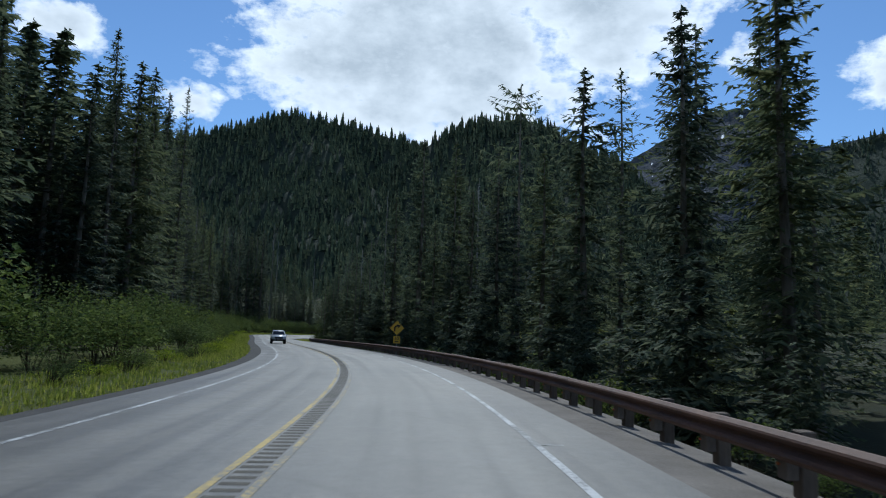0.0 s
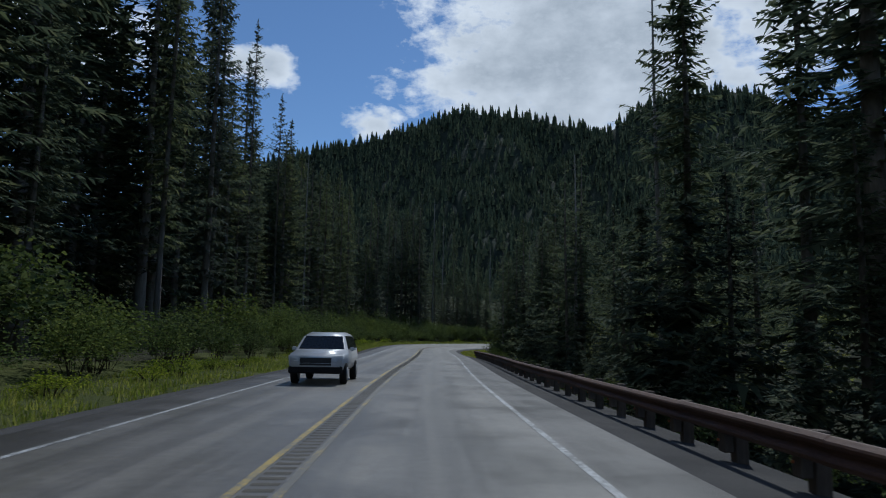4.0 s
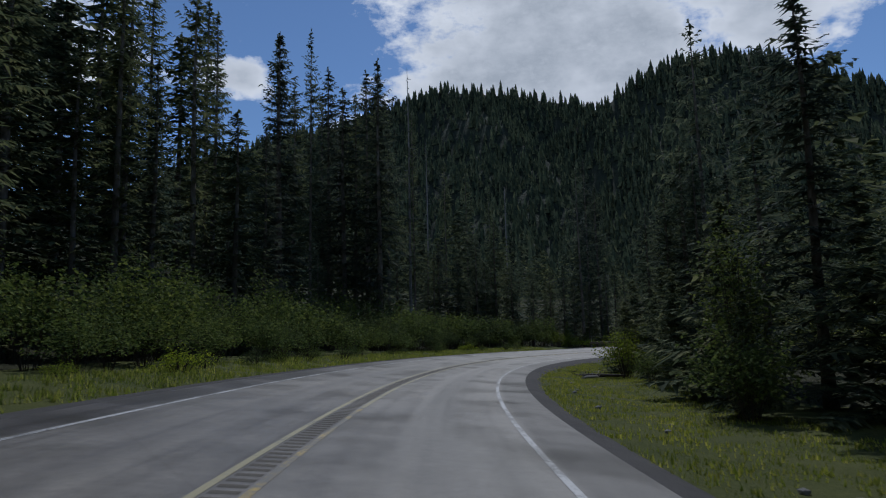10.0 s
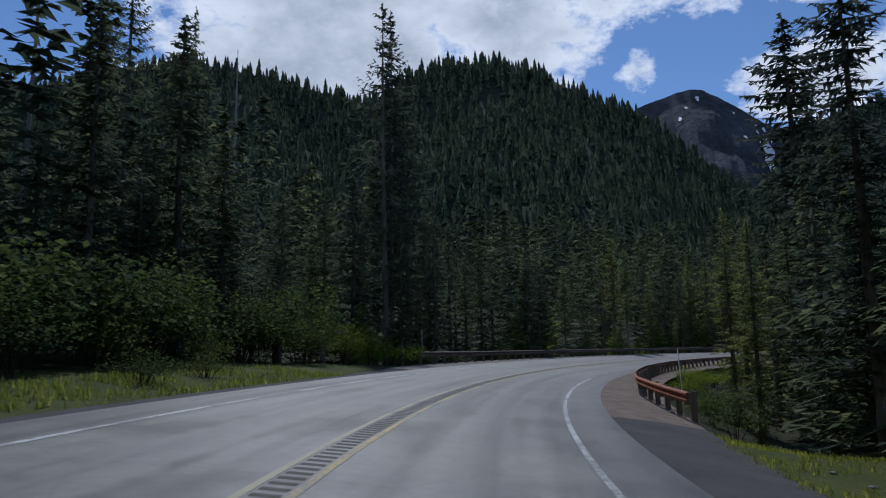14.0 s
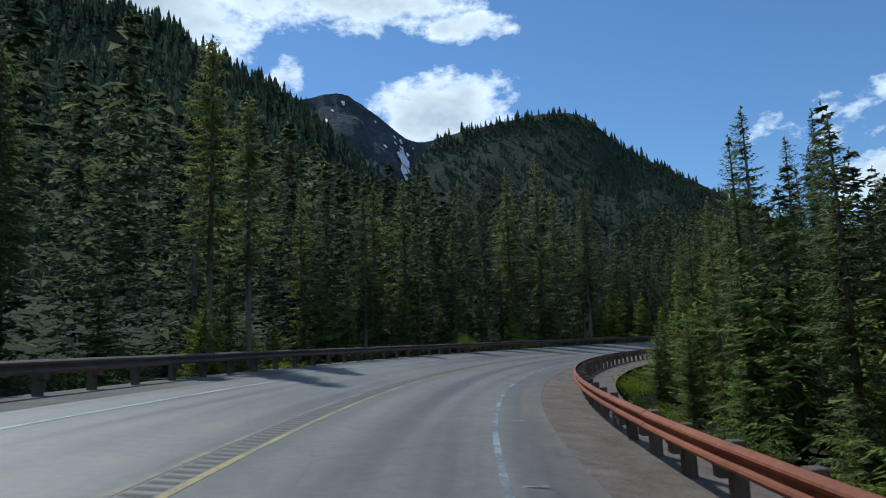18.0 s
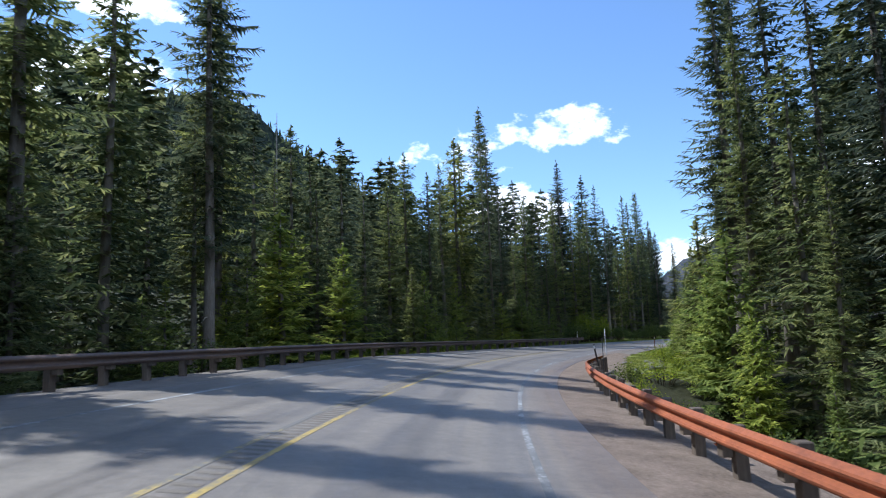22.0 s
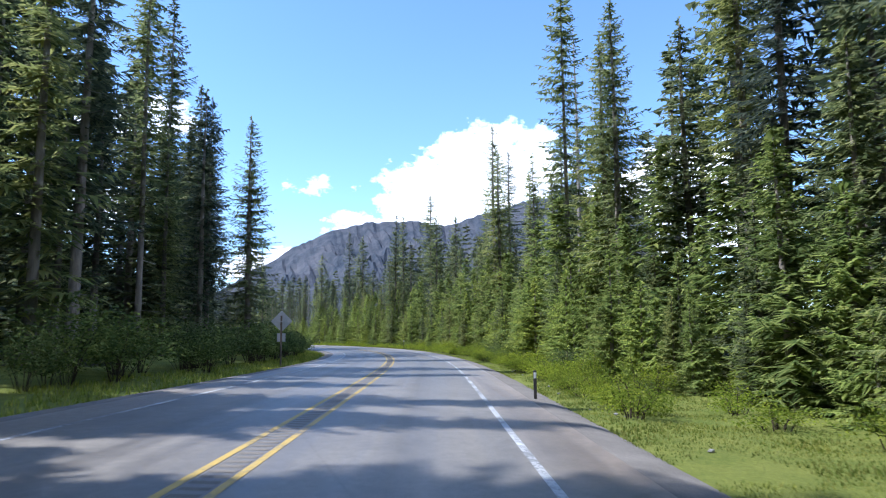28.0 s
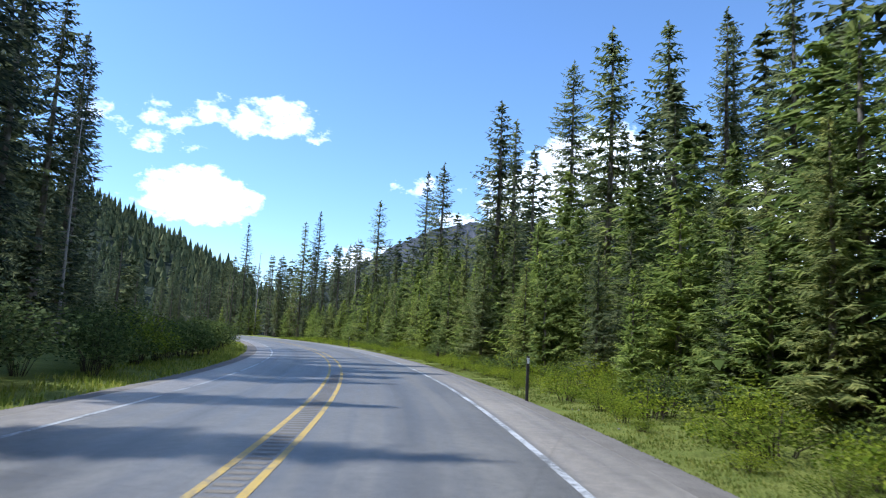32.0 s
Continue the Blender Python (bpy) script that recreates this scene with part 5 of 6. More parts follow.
def slope_trees():
    """Small ragged firs all over the forested ridges."""
    base = []
    rnd = random.Random(3)
    for _ in range(4):
        tri = []
        for tier in range(4):
            z0, z1, r = 0.06 + tier * 0.22, 0.06 + tier * 0.22 + 0.38, 0.17 * (1 - tier * 0.2)
            for k in range(5):
                a, b = k * 1.2566 + rnd.uniform(-0.3, 0.3), (k + 1) * 1.2566 + rnd.uniform(-0.3, 0.3)
                tri += [(r * math.cos(a) * rnd.uniform(0.7, 1.2), r * math.sin(a) * rnd.uniform(0.7, 1.2), z0 + rnd.uniform(-0.04, 0.04)), (r * math.cos(b), r * math.sin(b), z0 + rnd.uniform(-0.06, 0.03)), (0, 0, min(1.0, z1))]
        base.append(np.array(tri))
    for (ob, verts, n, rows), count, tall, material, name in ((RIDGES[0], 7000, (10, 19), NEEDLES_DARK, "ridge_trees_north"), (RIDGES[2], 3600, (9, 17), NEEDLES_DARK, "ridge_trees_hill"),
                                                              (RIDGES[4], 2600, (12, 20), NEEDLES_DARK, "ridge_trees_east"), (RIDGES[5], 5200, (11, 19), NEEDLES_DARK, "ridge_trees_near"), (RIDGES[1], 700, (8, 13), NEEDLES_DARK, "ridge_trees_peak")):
        vs = []
        low_half = name.endswith("peak")
        for m in range(count):
            i = rnd.randrange(n - 1)
            j = rnd.choice((6, 7, 7, 8)) if m % 6 == 0 and not low_half else rnd.randrange(22 if low_half else 7, rows - 1)
            u, w = rnd.random(), rnd.random()
            p = np.array(verts[i * rows + j]) * (1 - u) * (1 - w) + np.array(verts[(i + 1) * rows + j]) * u * (1 - w) + np.array(verts[i * rows + j + 1]) * (1 - u) * w + np.array(verts[(i + 1) * rows + j + 1]) * u * w
            if on_road(p, 40):
                continue
            h = rnd.uniform(*tall) * rnd.uniform(0.7, 1.15)
            b = base[m % 4]
            vs.append(b * (h * 1.15, h * 1.15, h) + (p[0], p[1], p[2] - 1.0))
        v = np.concatenate(vs)
        me = bpy.data.meshes.new(name)
        me.vertices.add(len(v))
        me.vertices.foreach_set("co", v.ravel())
        t = len(v) // 3
        me.loops.add(t * 3)
        me.loops.foreach_set("vertex_index", np.arange(t * 3, dtype=np.int32))
        me.polygons.add(t)
        me.polygons.foreach_set("loop_start", np.arange(t, dtype=np.int32) * 3)
        me.materials.append(material)
        me.update(calc_edges=True)
        tagged(new(name, me), "small dark firs covering the mountainside", "forest", kind="stuff")


slope_trees()


# ---------- young firs and shrubs ----------
def shrub(seed, h, w, leaves, size, material, lobes=7):
    """Stems that fork from the root, and leaves folded along their middle on lobes about the stems."""
    rnd = random.Random(seed)
    heads = []
    sv, sf = [], []
    for _ in range(lobes):
        a, r = rnd.uniform(0, 6.28), w * 0.5 * rnd.random() ** 0.6 * 0.8
        top = h * rnd.uniform(0.5, 0.95) * (1 - 0.35 * r / (w * 0.5))
        heads.append((Vector((r * math.cos(a), r * math.sin(a), top * 0.72)), w * rnd.uniform(0.17, 0.28), top * 0.36))
        v, f = tube([(0.1 * math.cos(a), 0.1 * math.sin(a), -0.2), (r * 0.5 * math.cos(a), r * 0.5 * math.sin(a), top * 0.45), (r * math.cos(a), r * math.sin(a), top * 0.9)], [0.016, 0.011, 0.004], 4, False)
        b = len(sv)
        sv += v
        sf += [tuple(b + i for i in q) for q in f]
    verts, faces = [], []
    for _ in range(leaves):
        c, rw, rh = rnd.choice(heads)
        d = Vector((rnd.gauss(0, 1), rnd.gauss(0, 1), rnd.gauss(0, 1))).normalized() * rnd.random() ** 0.35
        p = c + Vector((d.x * rw, d.y * rw, d.z * rh))
        if p.z < 0.05:
            p.z = rnd.uniform(0.05, 0.3)
        m = Euler((rnd.uniform(-1, 1), rnd.uniform(-1, 1), rnd.uniform(0, 6.28))).to_matrix()
        l = size * rnd.uniform(0.6, 1.25)
        b = len(verts)
        verts += [p + m @ Vector(q) for q in ((0, -l * 0.5, 0), (l * 0.36, 0, l * 0.12), (0, l * 0.55, 0), (-l * 0.36, 0, l * 0.12))]
        faces += [(b, b + 1, b + 2), (b, b + 2, b + 3)]
    return dict(h=h, stems=mesh_of("stems", sv, sf, TWIG), leaves=mesh_of("leaves", verts, faces, material))


ALDER = [shrub(71, 4.0, 3.6, 1300, 0.155, LEAVES, 15), shrub(72, 3.2, 3.2, 1150, 0.145, LEAVES, 13), shrub(73, 5.2, 3.4, 1500, 0.14, LEAVES, 16)]
SAPLING = shrub(78, 7.6, 3.0, 1700, 0.125, LEAVES, 22)
WILLOW = [shrub(74, 2.6, 2.6, 2200, 0.08, LEAVES_BRIGHT, 20), shrub(75, 1.6, 2.2, 1700, 0.062, LEAVES_BRIGHT, 20)]
LOW = [shrub(76, 1.1, 1.8, 1100, 0.058, LEAVES, 14), shrub(77, 0.8, 1.5, 950, 0.054, LEAVES_BRIGHT, 13)]


def bush(kind, s, off, h, turn, label, group="roadside bushes", fat=1.0):
    p = at(s, off)
    k = h / kind["h"]
    root = empty("low_shrub" if kind in LOW else "willow_bush" if kind in WILLOW else "alder_bush", Matrix.Translation((p.x, p.y, floor_at(p) - 0.05)) @ Matrix.Rotation(turn, 4, "Z") @ Matrix.Diagonal((k * fat, k * fat, k, 1)))
    part("woody_base", kind["stems"], root)
    part("foliage", kind["leaves"], root)
    return tagged(root, label, "bush", group)


BR = random.Random(9)


def thicket(s0, s1, step, near, far, kinds, low, high, label, fat=1.0):
    s = s0
    while s < s1:
        off = BR.uniform(near, far)
        bush(BR.choice(kinds), s, off, BR.uniform(low, high), BR.uniform(0, 6.28), label, fat=fat * BR.uniform(0.85, 1.2))
        s += step * BR.uniform(0.6, 1.4)


# the alder belt along the left of the first straight
thicket(-2, 256, 3.4, -11.2, -9.4, ALDER[:2], 2.2, 3.6, "green leafy alder bush beside the grass verge", 1.15)
thicket(0, 262, 4.0, -15.0, -12.0, ALDER, 3.8, 6.0, "tall green alder bush behind the roadside", 1.1)
thicket(176, 236, 3.4, -19, -14.5, [ALDER[2]], 6.5, 9.5, "tall green alder thicket behind the roadside")
thicket(0, 250, 4.5, -9.2, -7.8, LOW, 0.7, 1.3, "low leafy growth at the edge of the grass")
thicket(222, 264, 3.0, -13.4, -11.2, ALDER, 4.2, 6.4, "tall green alder bush by the end of the barrier", 1.1)
# right of the road
for s, off, h, k in ((206, 10.6, 4.2, WILLOW[0]), (181, 10.9, 7.6, SAPLING), (184, 11.8, 4.2, ALDER[0]), (178.5, 10.2, 3.0, ALDER[1]), (147, 8.7, 1.8, ALDER[1]), (150, 9.3, 2.2, ALDER[1]), (28, 7.6, 1.6, LOW[0]), (33, 7.9, 1.4, LOW[0]), (143, 8.4, 1.5, LOW[0]),
                     (196, 11, 2.2, ALDER[1]), (206, 11.4, 1.8, ALDER[0]), (256, 9.6, 2.8, ALDER[0]), (262, 9.4, 2.2, ALDER[1])):
    bush(k, s, off, h, s * 1.3, "leafy green bush beside the road shoulder")
thicket(2, 128, 4.0, 7.6, 9.5, LOW[:1] + ALDER[1:2], 0.9, 1.9, "dark leafy growth behind the barrier")
thicket(268, 400, 3.0, 7.4, 9.4, ALDER[1:2] + WILLOW + LOW[1:], 0.9, 1.9, "bright green bush behind the rusty barrier")
thicket(398, 436, 2.6, 9.5, 12.0, WILLOW, 1.0, 1.9, "bright yellow-green bush on the grassy bank")
thicket(440, 486, 2.4, 8.8, 10.8, LOW + WILLOW[1:], 0.8, 1.6, "low bright green growth at the forest edge")
thicket(478, 660, 0.95, 6.2, 7.5, WILLOW[1:] + LOW[1:], 0.5, 1.1, "bright green bush at the edge of the shoulder")
thicket(484, 660, 2.2, 7.8, 9.6, WILLOW[1:] + LOW, 0.9, 1.7, "sunlit green bush at the forest edge")
# left of the road
thicket(396, 447, 1.7, -8.3, -7.0, LOW[1:], 0.4, 0.85, "low yellow-green growth below the barrier")
thicket(268, 440, 5.5, -10.4, -8.6, ALDER[:2] + LOW, 1.2, 2.6, "green bush behind the barrier")
for s, off, h, k in ((352, -7.7, 2.3, WILLOW[0]), (354, -8.0, 2.1, WILLOW[0]), (460, -9.2, 5.4, WILLOW[0]), (462.5, -8.9, 4.6, WILLOW[0]), (457.5, -9.0, 4.4, WILLOW[0]), (266, -9.0, 2.7, WILLOW[0]), (262.5, -8.9, 3.0, WILLOW[0]), (259, -9.4, 3.2, ALDER[1]), (455, -9.8, 3.4, ALDER[0]), (464, -10.3, 3.0, ALDER[1]), (437, -9.6, 3.0, WILLOW[0]), (565, -8.4, 3.0, WILLOW[0]), (568, -8.2, 2.2, WILLOW[0]), (427, -9.4, 2.4, WILLOW[0])):
    bush(k, s, off, h, s * 1.7, "bright sunlit green bush beside the barrier")
thicket(452, 640, 1.7, -9.8, -7.6, ALDER[:2], 1.8, 3.6, "shaded green bush beside the road", 1.15)


def young(s0, s1, step, near, far, kinds, low, high, side):
    s = s0
    while s < s1:
        off = side * BR.uniform(near, far)
        p = at(s, off)
        if free(p, 0.9):
            stand(BR.choice(kinds), s, off, BR.uniform(low, high), BR.uniform(0, 6.28), BR.uniform(0.85, 1.2))
        s += step * BR.uniform(0.5, 1.5)


def young_stand(name, s0, s1, step, near, far, kinds, low, high, side, label):
    spots, s = [], s0
    while s < s1:
        p = at(s, side * BR.uniform(near, far))
        if free(p, 0.9):
            spots.append((p.x, p.y, floor_at(p) - 0.1, BR.uniform(low, high), BR.uniform(0, 6.28), BR.uniform(0.9, 1.25)))
        s += step * BR.uniform(0.5, 1.5)
    merged_trees(name, spots, kinds, label)


young(400, 505, 2.6, 10.2, 12.2, YOUNG, 2.0, 5.5, 1)
young(480, 660, 1.0, 9.0, 11.8, YOUNG[:3], 2.6, 7.0, 1)
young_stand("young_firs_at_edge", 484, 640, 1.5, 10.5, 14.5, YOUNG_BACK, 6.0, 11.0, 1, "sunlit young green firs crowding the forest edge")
young(400, 610, 3.2, 11.5, 14.5, YOUNG[:1] + YOUNG[2:3], 5.0, 10.0, 1)
young(300, 400, 4.0, 9.6, 13.5, YOUNG[:3], 3.0, 8.5, 1)
young(268, 400, 4.0, 10.0, 14.0, YOUNG[:3], 3.0, 9.0, -1)
young(396, 452, 2.2, 9.6, 12.5, YOUNG[:3], 3.5, 8.5, -1)
young_stand("young_firs_behind_rail", 0, 130, 3.0, 9.5, 12.5, YOUNG_SHADED, 3.0, 9.0, 1, "young firs behind the barrier, shade put into their dark needles")
young_stand("young_firs_on_verge", 136, 250, 4.0, 10.6, 13.5, YOUNG_SHADED, 3.0, 8.0, 1, "young firs at the edge of the verge, shade put into their dark needles")
young(600, 720, 6.0, 10.0, 16.0, YOUNG[:3], 4.0, 9.0, 1)


def grass(name, s0, s1, near, far, count, tall, label):
    rnd = np.random.RandomState(len(name) * 31 + int(s0))
    s, off = rnd.uniform(s0, s1, count), rnd.uniform(near, far, count)
    x, y, a = (np.interp(s, RS, v) for v in (RX, RY, RA))
    x, y = x + off * np.cos(a), y + off * np.sin(a)
    z = ground_height(s, off, x, y)
    keep = [noise.noise(Vector((p, q, 3))) > -0.25 and abs(o) > wide(o, v) - 0.15 + ragged(v, 1 if o > 0 else -1) for p, q, v, o in zip(x * 0.6, y * 0.6, s, off)]
    x, y, z = (np.repeat(v[keep], 3) for v in (x, y, z))
    n = len(x)
    x, y = x + rnd.uniform(-0.1, 0.1, n), y + rnd.uniform(-0.1, 0.1, n)
    a, h, w = rnd.uniform(0, 6.28, n), tall * rnd.uniform(0.4, 1.2, n), rnd.uniform(0.012, 0.03, n)
    lean = h * rnd.uniform(0.1, 0.7, n)
    v = np.stack([np.stack([x - w * np.sin(a), y + w * np.cos(a), z - 0.02], 1), np.stack([x + w * np.sin(a), y - w * np.cos(a), z - 0.02], 1), np.stack([x + lean * np.cos(a), y + lean * np.sin(a), z + h], 1)], 1).reshape(-1, 3)
    tagged(new(name, mesh_of(name, v.tolist(), np.arange(3 * n).reshape(-1, 3).tolist(), GRASS)), label, "grass", kind="stuff")


grass("verge_grass", 140, 250, 5.3, 11.5, 20000, 0.12, "short green grass on the verge")
grass("sunlit_grass", 404, 600, 5.3, 9.8, 95000, 0.065, "short sunlit yellow-green grass on the verge")
grass("left_grass", 0, 255, -9.5, -5.6, 24000, 0.22, "rough green grass below the bushes")
grass("shaded_grass", 456, 660, -8.5, -5.5, 12000, 0.22, "short shaded grass beside the road")


# ---------- barriers ----------
BEAM = [(0.0, -0.155), (0.02, -0.15), (0.075, -0.11), (0.085, -0.085), (0.07, -0.055), (0.012, -0.025), (0.0, 0.0), (0.012, 0.025), (0.07, 0.055), (0.085, 0.085), (0.075, 0.11), (0.02, 0.15), (0.0, 0.155)]
BEAM_LOOP = BEAM + [(d - 0.006, h) for d, h in reversed(BEAM)]
POST_MESH = from_bm("post", block(0.17, 0.20, 1.40, 0.012, -0.6), POST_WOOD)
BLOCK_MESH = from_bm("spacer_block", block(0.14, 0.20, 0.36, 0.012, -0.18), POST_WOOD)
BOLT_MESH = from_bm("bolt", block(0.03, 0.035, 0.035, 0.008, -0.0175), RUST)


def beam_panel(sa, sb, off_of, high, material):
    verts, faces, n = [], [], len(BEAM_LOOP)
    ss = np.linspace(sa, sb, 5)
    for s in ss:
        o = off_of(s)
        side = -1 if o > 0 else 1
        for d, h in BEAM_LOOP:
            verts.append(at(s, o + side * d, float(grade(s, o)) + high + h))
    for i in range(len(ss) - 1):
        for k in range(n):
            faces.append((i * n + k, i * n + (k + 1) % n, (i + 1) * n + (k + 1) % n, (i + 1) * n + k))
    faces += [tuple(range(n)), tuple((len(ss) - 1) * n + k for k in reversed(range(n)))]
    return mesh_of("beam_panel", verts, faces, material)


def guardrail(s0, s1, off_of, material, label, high=0.56, tall=0.0):
    root = tagged(empty("guardrail"), label, "guardrail", "guardrails")
    rnd = random.Random(int(s0) + 7)
    s = s0
    while s < s1 - 0.5:
        e = min(s + 3.81, s1)
        part("beam_panel", beam_panel(s - 0.12, e, off_of, high + rnd.uniform(-0.008, 0.008), material), root)
        s = e
    for s in np.arange(s0 + 0.6, s1, 1.905):
        o = off_of(s)
        away = 1 if o > 0 else -1
        turn = Matrix.Rotation(heading(s), 4, "Z")
        p = at(s, o + away * 0.27, float(grade(s, o)) + rnd.uniform(-0.03, 0.05) + tall)
        lean = Euler((rnd.gauss(0, 0.02), rnd.gauss(0, 0.025), rnd.gauss(0, 0.06))).to_matrix().to_4x4()
        post = part("post", POST_MESH, root, m=Matrix.Translation(p) @ turn @ lean)
        part("spacer_block", BLOCK_MESH, post, m=Matrix.Translation((-away * 0.18, 0, high + 0.02)))
        part("bolt", BOLT_MESH, post, m=Matrix.Translation((-away * 0.285, 0, high)))
    return root


guardrail(-60, 137, lambda s: 5.6, BROWN_STEEL, "long brown rusted steel guardrail on wooden posts beside the shoulder", 0.46, -0.22)
guardrail(248, 401, lambda s: float(np.interp(s, [248, 258, 300, 392, 401], [7.0, 6.2, 5.9, 5.9, 6.6])), RUST, "orange rusted steel guardrail on weathered wooden posts", 0.56, -0.16)
guardrail(268, 449, lambda s: float(np.interp(s, [268, 276, 430, 449], [-6.6, -6.2, -6.0, -5.7])), DARK_STEEL, "dark weathered steel guardrail on wooden posts along the outer curve", 0.56, -0.12)


def marker_post(s, off, h, material, lean=(0, 0), name="marker_post", label="brown flat roadside marker post with a pale reflector", wide=0.08, deep=0.04):
    p = at(s, off)
    z = float(grade(s, off)) - 0.1 if abs(off) < 7 else floor_at(p)
    root = empty(name, Matrix.Translation((p.x, p.y, z)) @ Matrix.Rotation(heading(s), 4, "Z") @ Euler((radians(lean[0]), radians(lean[1]), 0)).to_matrix().to_4x4())
    part("stake", from_bm("stake", block(wide, deep, h + 0.25, 0.008, -0.25), material), root)
    part("reflector", from_bm("reflector", block(wide * 0.82, 0.008, 0.15, 0.002, h - 0.2), REFLECTOR), root, "white reflector plate", Matrix.Translation((0, -deep / 2 - 0.005, 0)))
    return tagged(root, label, "marker post", "marker posts")


marker_post(438.8, 5.3, 1.22, BROWN_POST)
marker_post(552, 5.3, 1.2, BLACK_POST, label="dark flat roadside marker post with a pale reflector")
marker_post(481, 4.9, 0.8, BLACK_POST, label="short dark flat roadside marker post with a pale reflector")
marker_post(610, 5.4, 1.2, BLACK_POST, label="dark flat roadside marker post with a pale reflector")
marker_post(394.5, 6.5, 1.55, BLACK_POST, (4, -9), label="dark leaning marker post behind the rusty barrier")


def rod(s, off, h, label, material=REFLECTOR, r=0.016, lean=0.0):
    p = at(s, off, float(grade(s, off)) - 0.15)
    v, f = tube([(0, 0, -0.1), (lean * 0.5, 0, h * 0.5), (lean, 0, h)], [r, r, r * 0.8], 6)
    ob = new("snow_stake", mesh_of("snow_stake", v, f, material, True))
    ob.matrix_basis = Matrix.Translation(p)
    return tagged(ob, label, "snow stake", "snow stakes")


rod(249.5, 7.1, 2.1, "thin pale snow stake at the end of the barrier", lean=-0.12)
rod(400, 6.75, 2.3, "thin pale snow stake at the end of the barrier")
rod(269, -6.9, 2.2, "thin pale snow stake at the end of the barrier")
rod(448, -6.1, 1.6, "thin pale snow stake at the end of the barrier")
rod(386, 6.3, 1.9, "thin dark snow stake behind the barrier", BLACK_POST)


# ---------- signs ----------
def flat_shape(points, thick, name, material):
    """A plate cut to an outline in the x-z plane, facing -y."""
    n = len(points)
    verts = [(x, -thick / 2, z) for x, z in points] + [(x, thick / 2, z) for x, z in points]
    faces = [tuple(range(n)), tuple(reversed(range(n, 2 * n)))] + [(k, n + k, n + (k + 1) % n, (k + 1) % n) for k in range(n)]
    return mesh_of(name, verts, faces, material)


def diamond(r, c):
    """A square on its corner with rounded corners."""
    out = []
    for k in range(4):
        a = math.pi / 2 * k - math.pi / 2
        for t in (-1, 0, 1):
            b = a + t * 0.5
            q = Vector((math.cos(a), math.sin(a))) * (r - c * 1.3) + Vector((math.cos(b), math.sin(b))) * c
            out.append((q.x, q.y))
    return out


def text_mesh(words, size, name, material):
    cu = bpy.data.curves.new(name, "FONT")
    cu.body, cu.size, cu.align_x, cu.align_y, cu.extrude = words, size, "CENTER", "CENTER", 0.001
    cu.offset = 0.006
    ob = bpy.data.objects.new(name, cu)
    scene.collection.objects.link(ob)
    bpy.context.view_layer.update()
    me = bpy.data.meshes.new_from_object(ob.evaluated_get(bpy.context.evaluated_depsgraph_get()))
    bpy.data.objects.remove(ob)
    me.transform(Matrix.Rotation(math.pi / 2, 4, "X"))
    me.materials.clear()
    me.materials.append(material)
    return me


def curve_sign(s, off):
    p = at(s, off)
    base = floor_at(p)
    root = empty("warning_sign", Matrix.Translation((p.x, p.y, base)) @ Matrix.Rotation(heading(s) - 0.08, 4, "Z"))
    up = -base
    part("post", from_bm("post", block(0.06, 0.05, 2.62 + up + 0.4, 0.006, -0.4), ALUMINIUM), root, "grey metal post", Matrix.Translation((0, 0.05, 0)))
    z = 2.14 + up
    plate = part("sign_plate", flat_shape([(x, v + z) for x, v in diamond(0.645, 0.05)], 0.006, "sign_plate", SIGN_YELLOW), root, "yellow diamond plate with a black edge")
    ring = diamond(0.62, 0.045)
    inner = diamond(0.60, 0.042)
    n = len(ring)
    part("border", mesh_of("border", [(x, -0.006, v + z) for x, v in ring] + [(x, -0.006, v + z) for x, v in inner], [(k, (k + 1) % n, n + (k + 1) % n, n + k) for k in range(n)], SIGN_BLACK), plate)
    arrow = []
    for k in range(7):
        a = math.pi - k * math.pi / 2 / 6 * 0.72
        arrow.append((0.10 + 0.36 * math.cos(a) - 0.02, -0.02 + 0.36 * math.sin(a) * 0.75))
    outer = [(-0.27, -0.30)] + arrow + [(0.02, 0.33), (0.34, 0.24), (0.12, -0.02), (0.10, 0.10)]
    inner_curve = [(0.10 + 0.24 * math.cos(math.pi - k * 0.2), -0.04 + 0.2 * math.sin(math.pi - k * 0.2)) for k in range(5, -1, -1)]
    path = outer + inner_curve + [(-0.14, -0.30)]
    part("arrow", mesh_of("arrow", [(x, -0.007, v + z) for x, v in path], [tuple(range(len(path)))], SIGN_BLACK), plate, "black bent arrow")
    zz = z - 1.02
    speed = part("speed_plate", flat_shape([(-0.29, zz - 0.31), (0.29, zz - 0.31), (0.30, zz - 0.30), (0.30, zz + 0.30), (0.29, zz + 0.31), (-0.29, zz + 0.31), (-0.30, zz + 0.30), (-0.30, zz - 0.30)], 0.006, "speed_plate", SIGN_YELLOW), root, "square yellow advisory speed plate")
    part("number", text_mesh("50", 0.38, "number", SIGN_BLACK), speed, "black number 50", Matrix.Translation((0, -0.006, zz + 0.10)))
    part("unit", text_mesh("MPH", 0.17, "unit", SIGN_BLACK), speed, "black letters MPH", Matrix.Translation((0, -0.006, zz - 0.18)))
    tagged(root, "yellow warning sign with a black curve arrow above 50 MPH plate", "road sign")


curve_sign(60.3, 6.75)


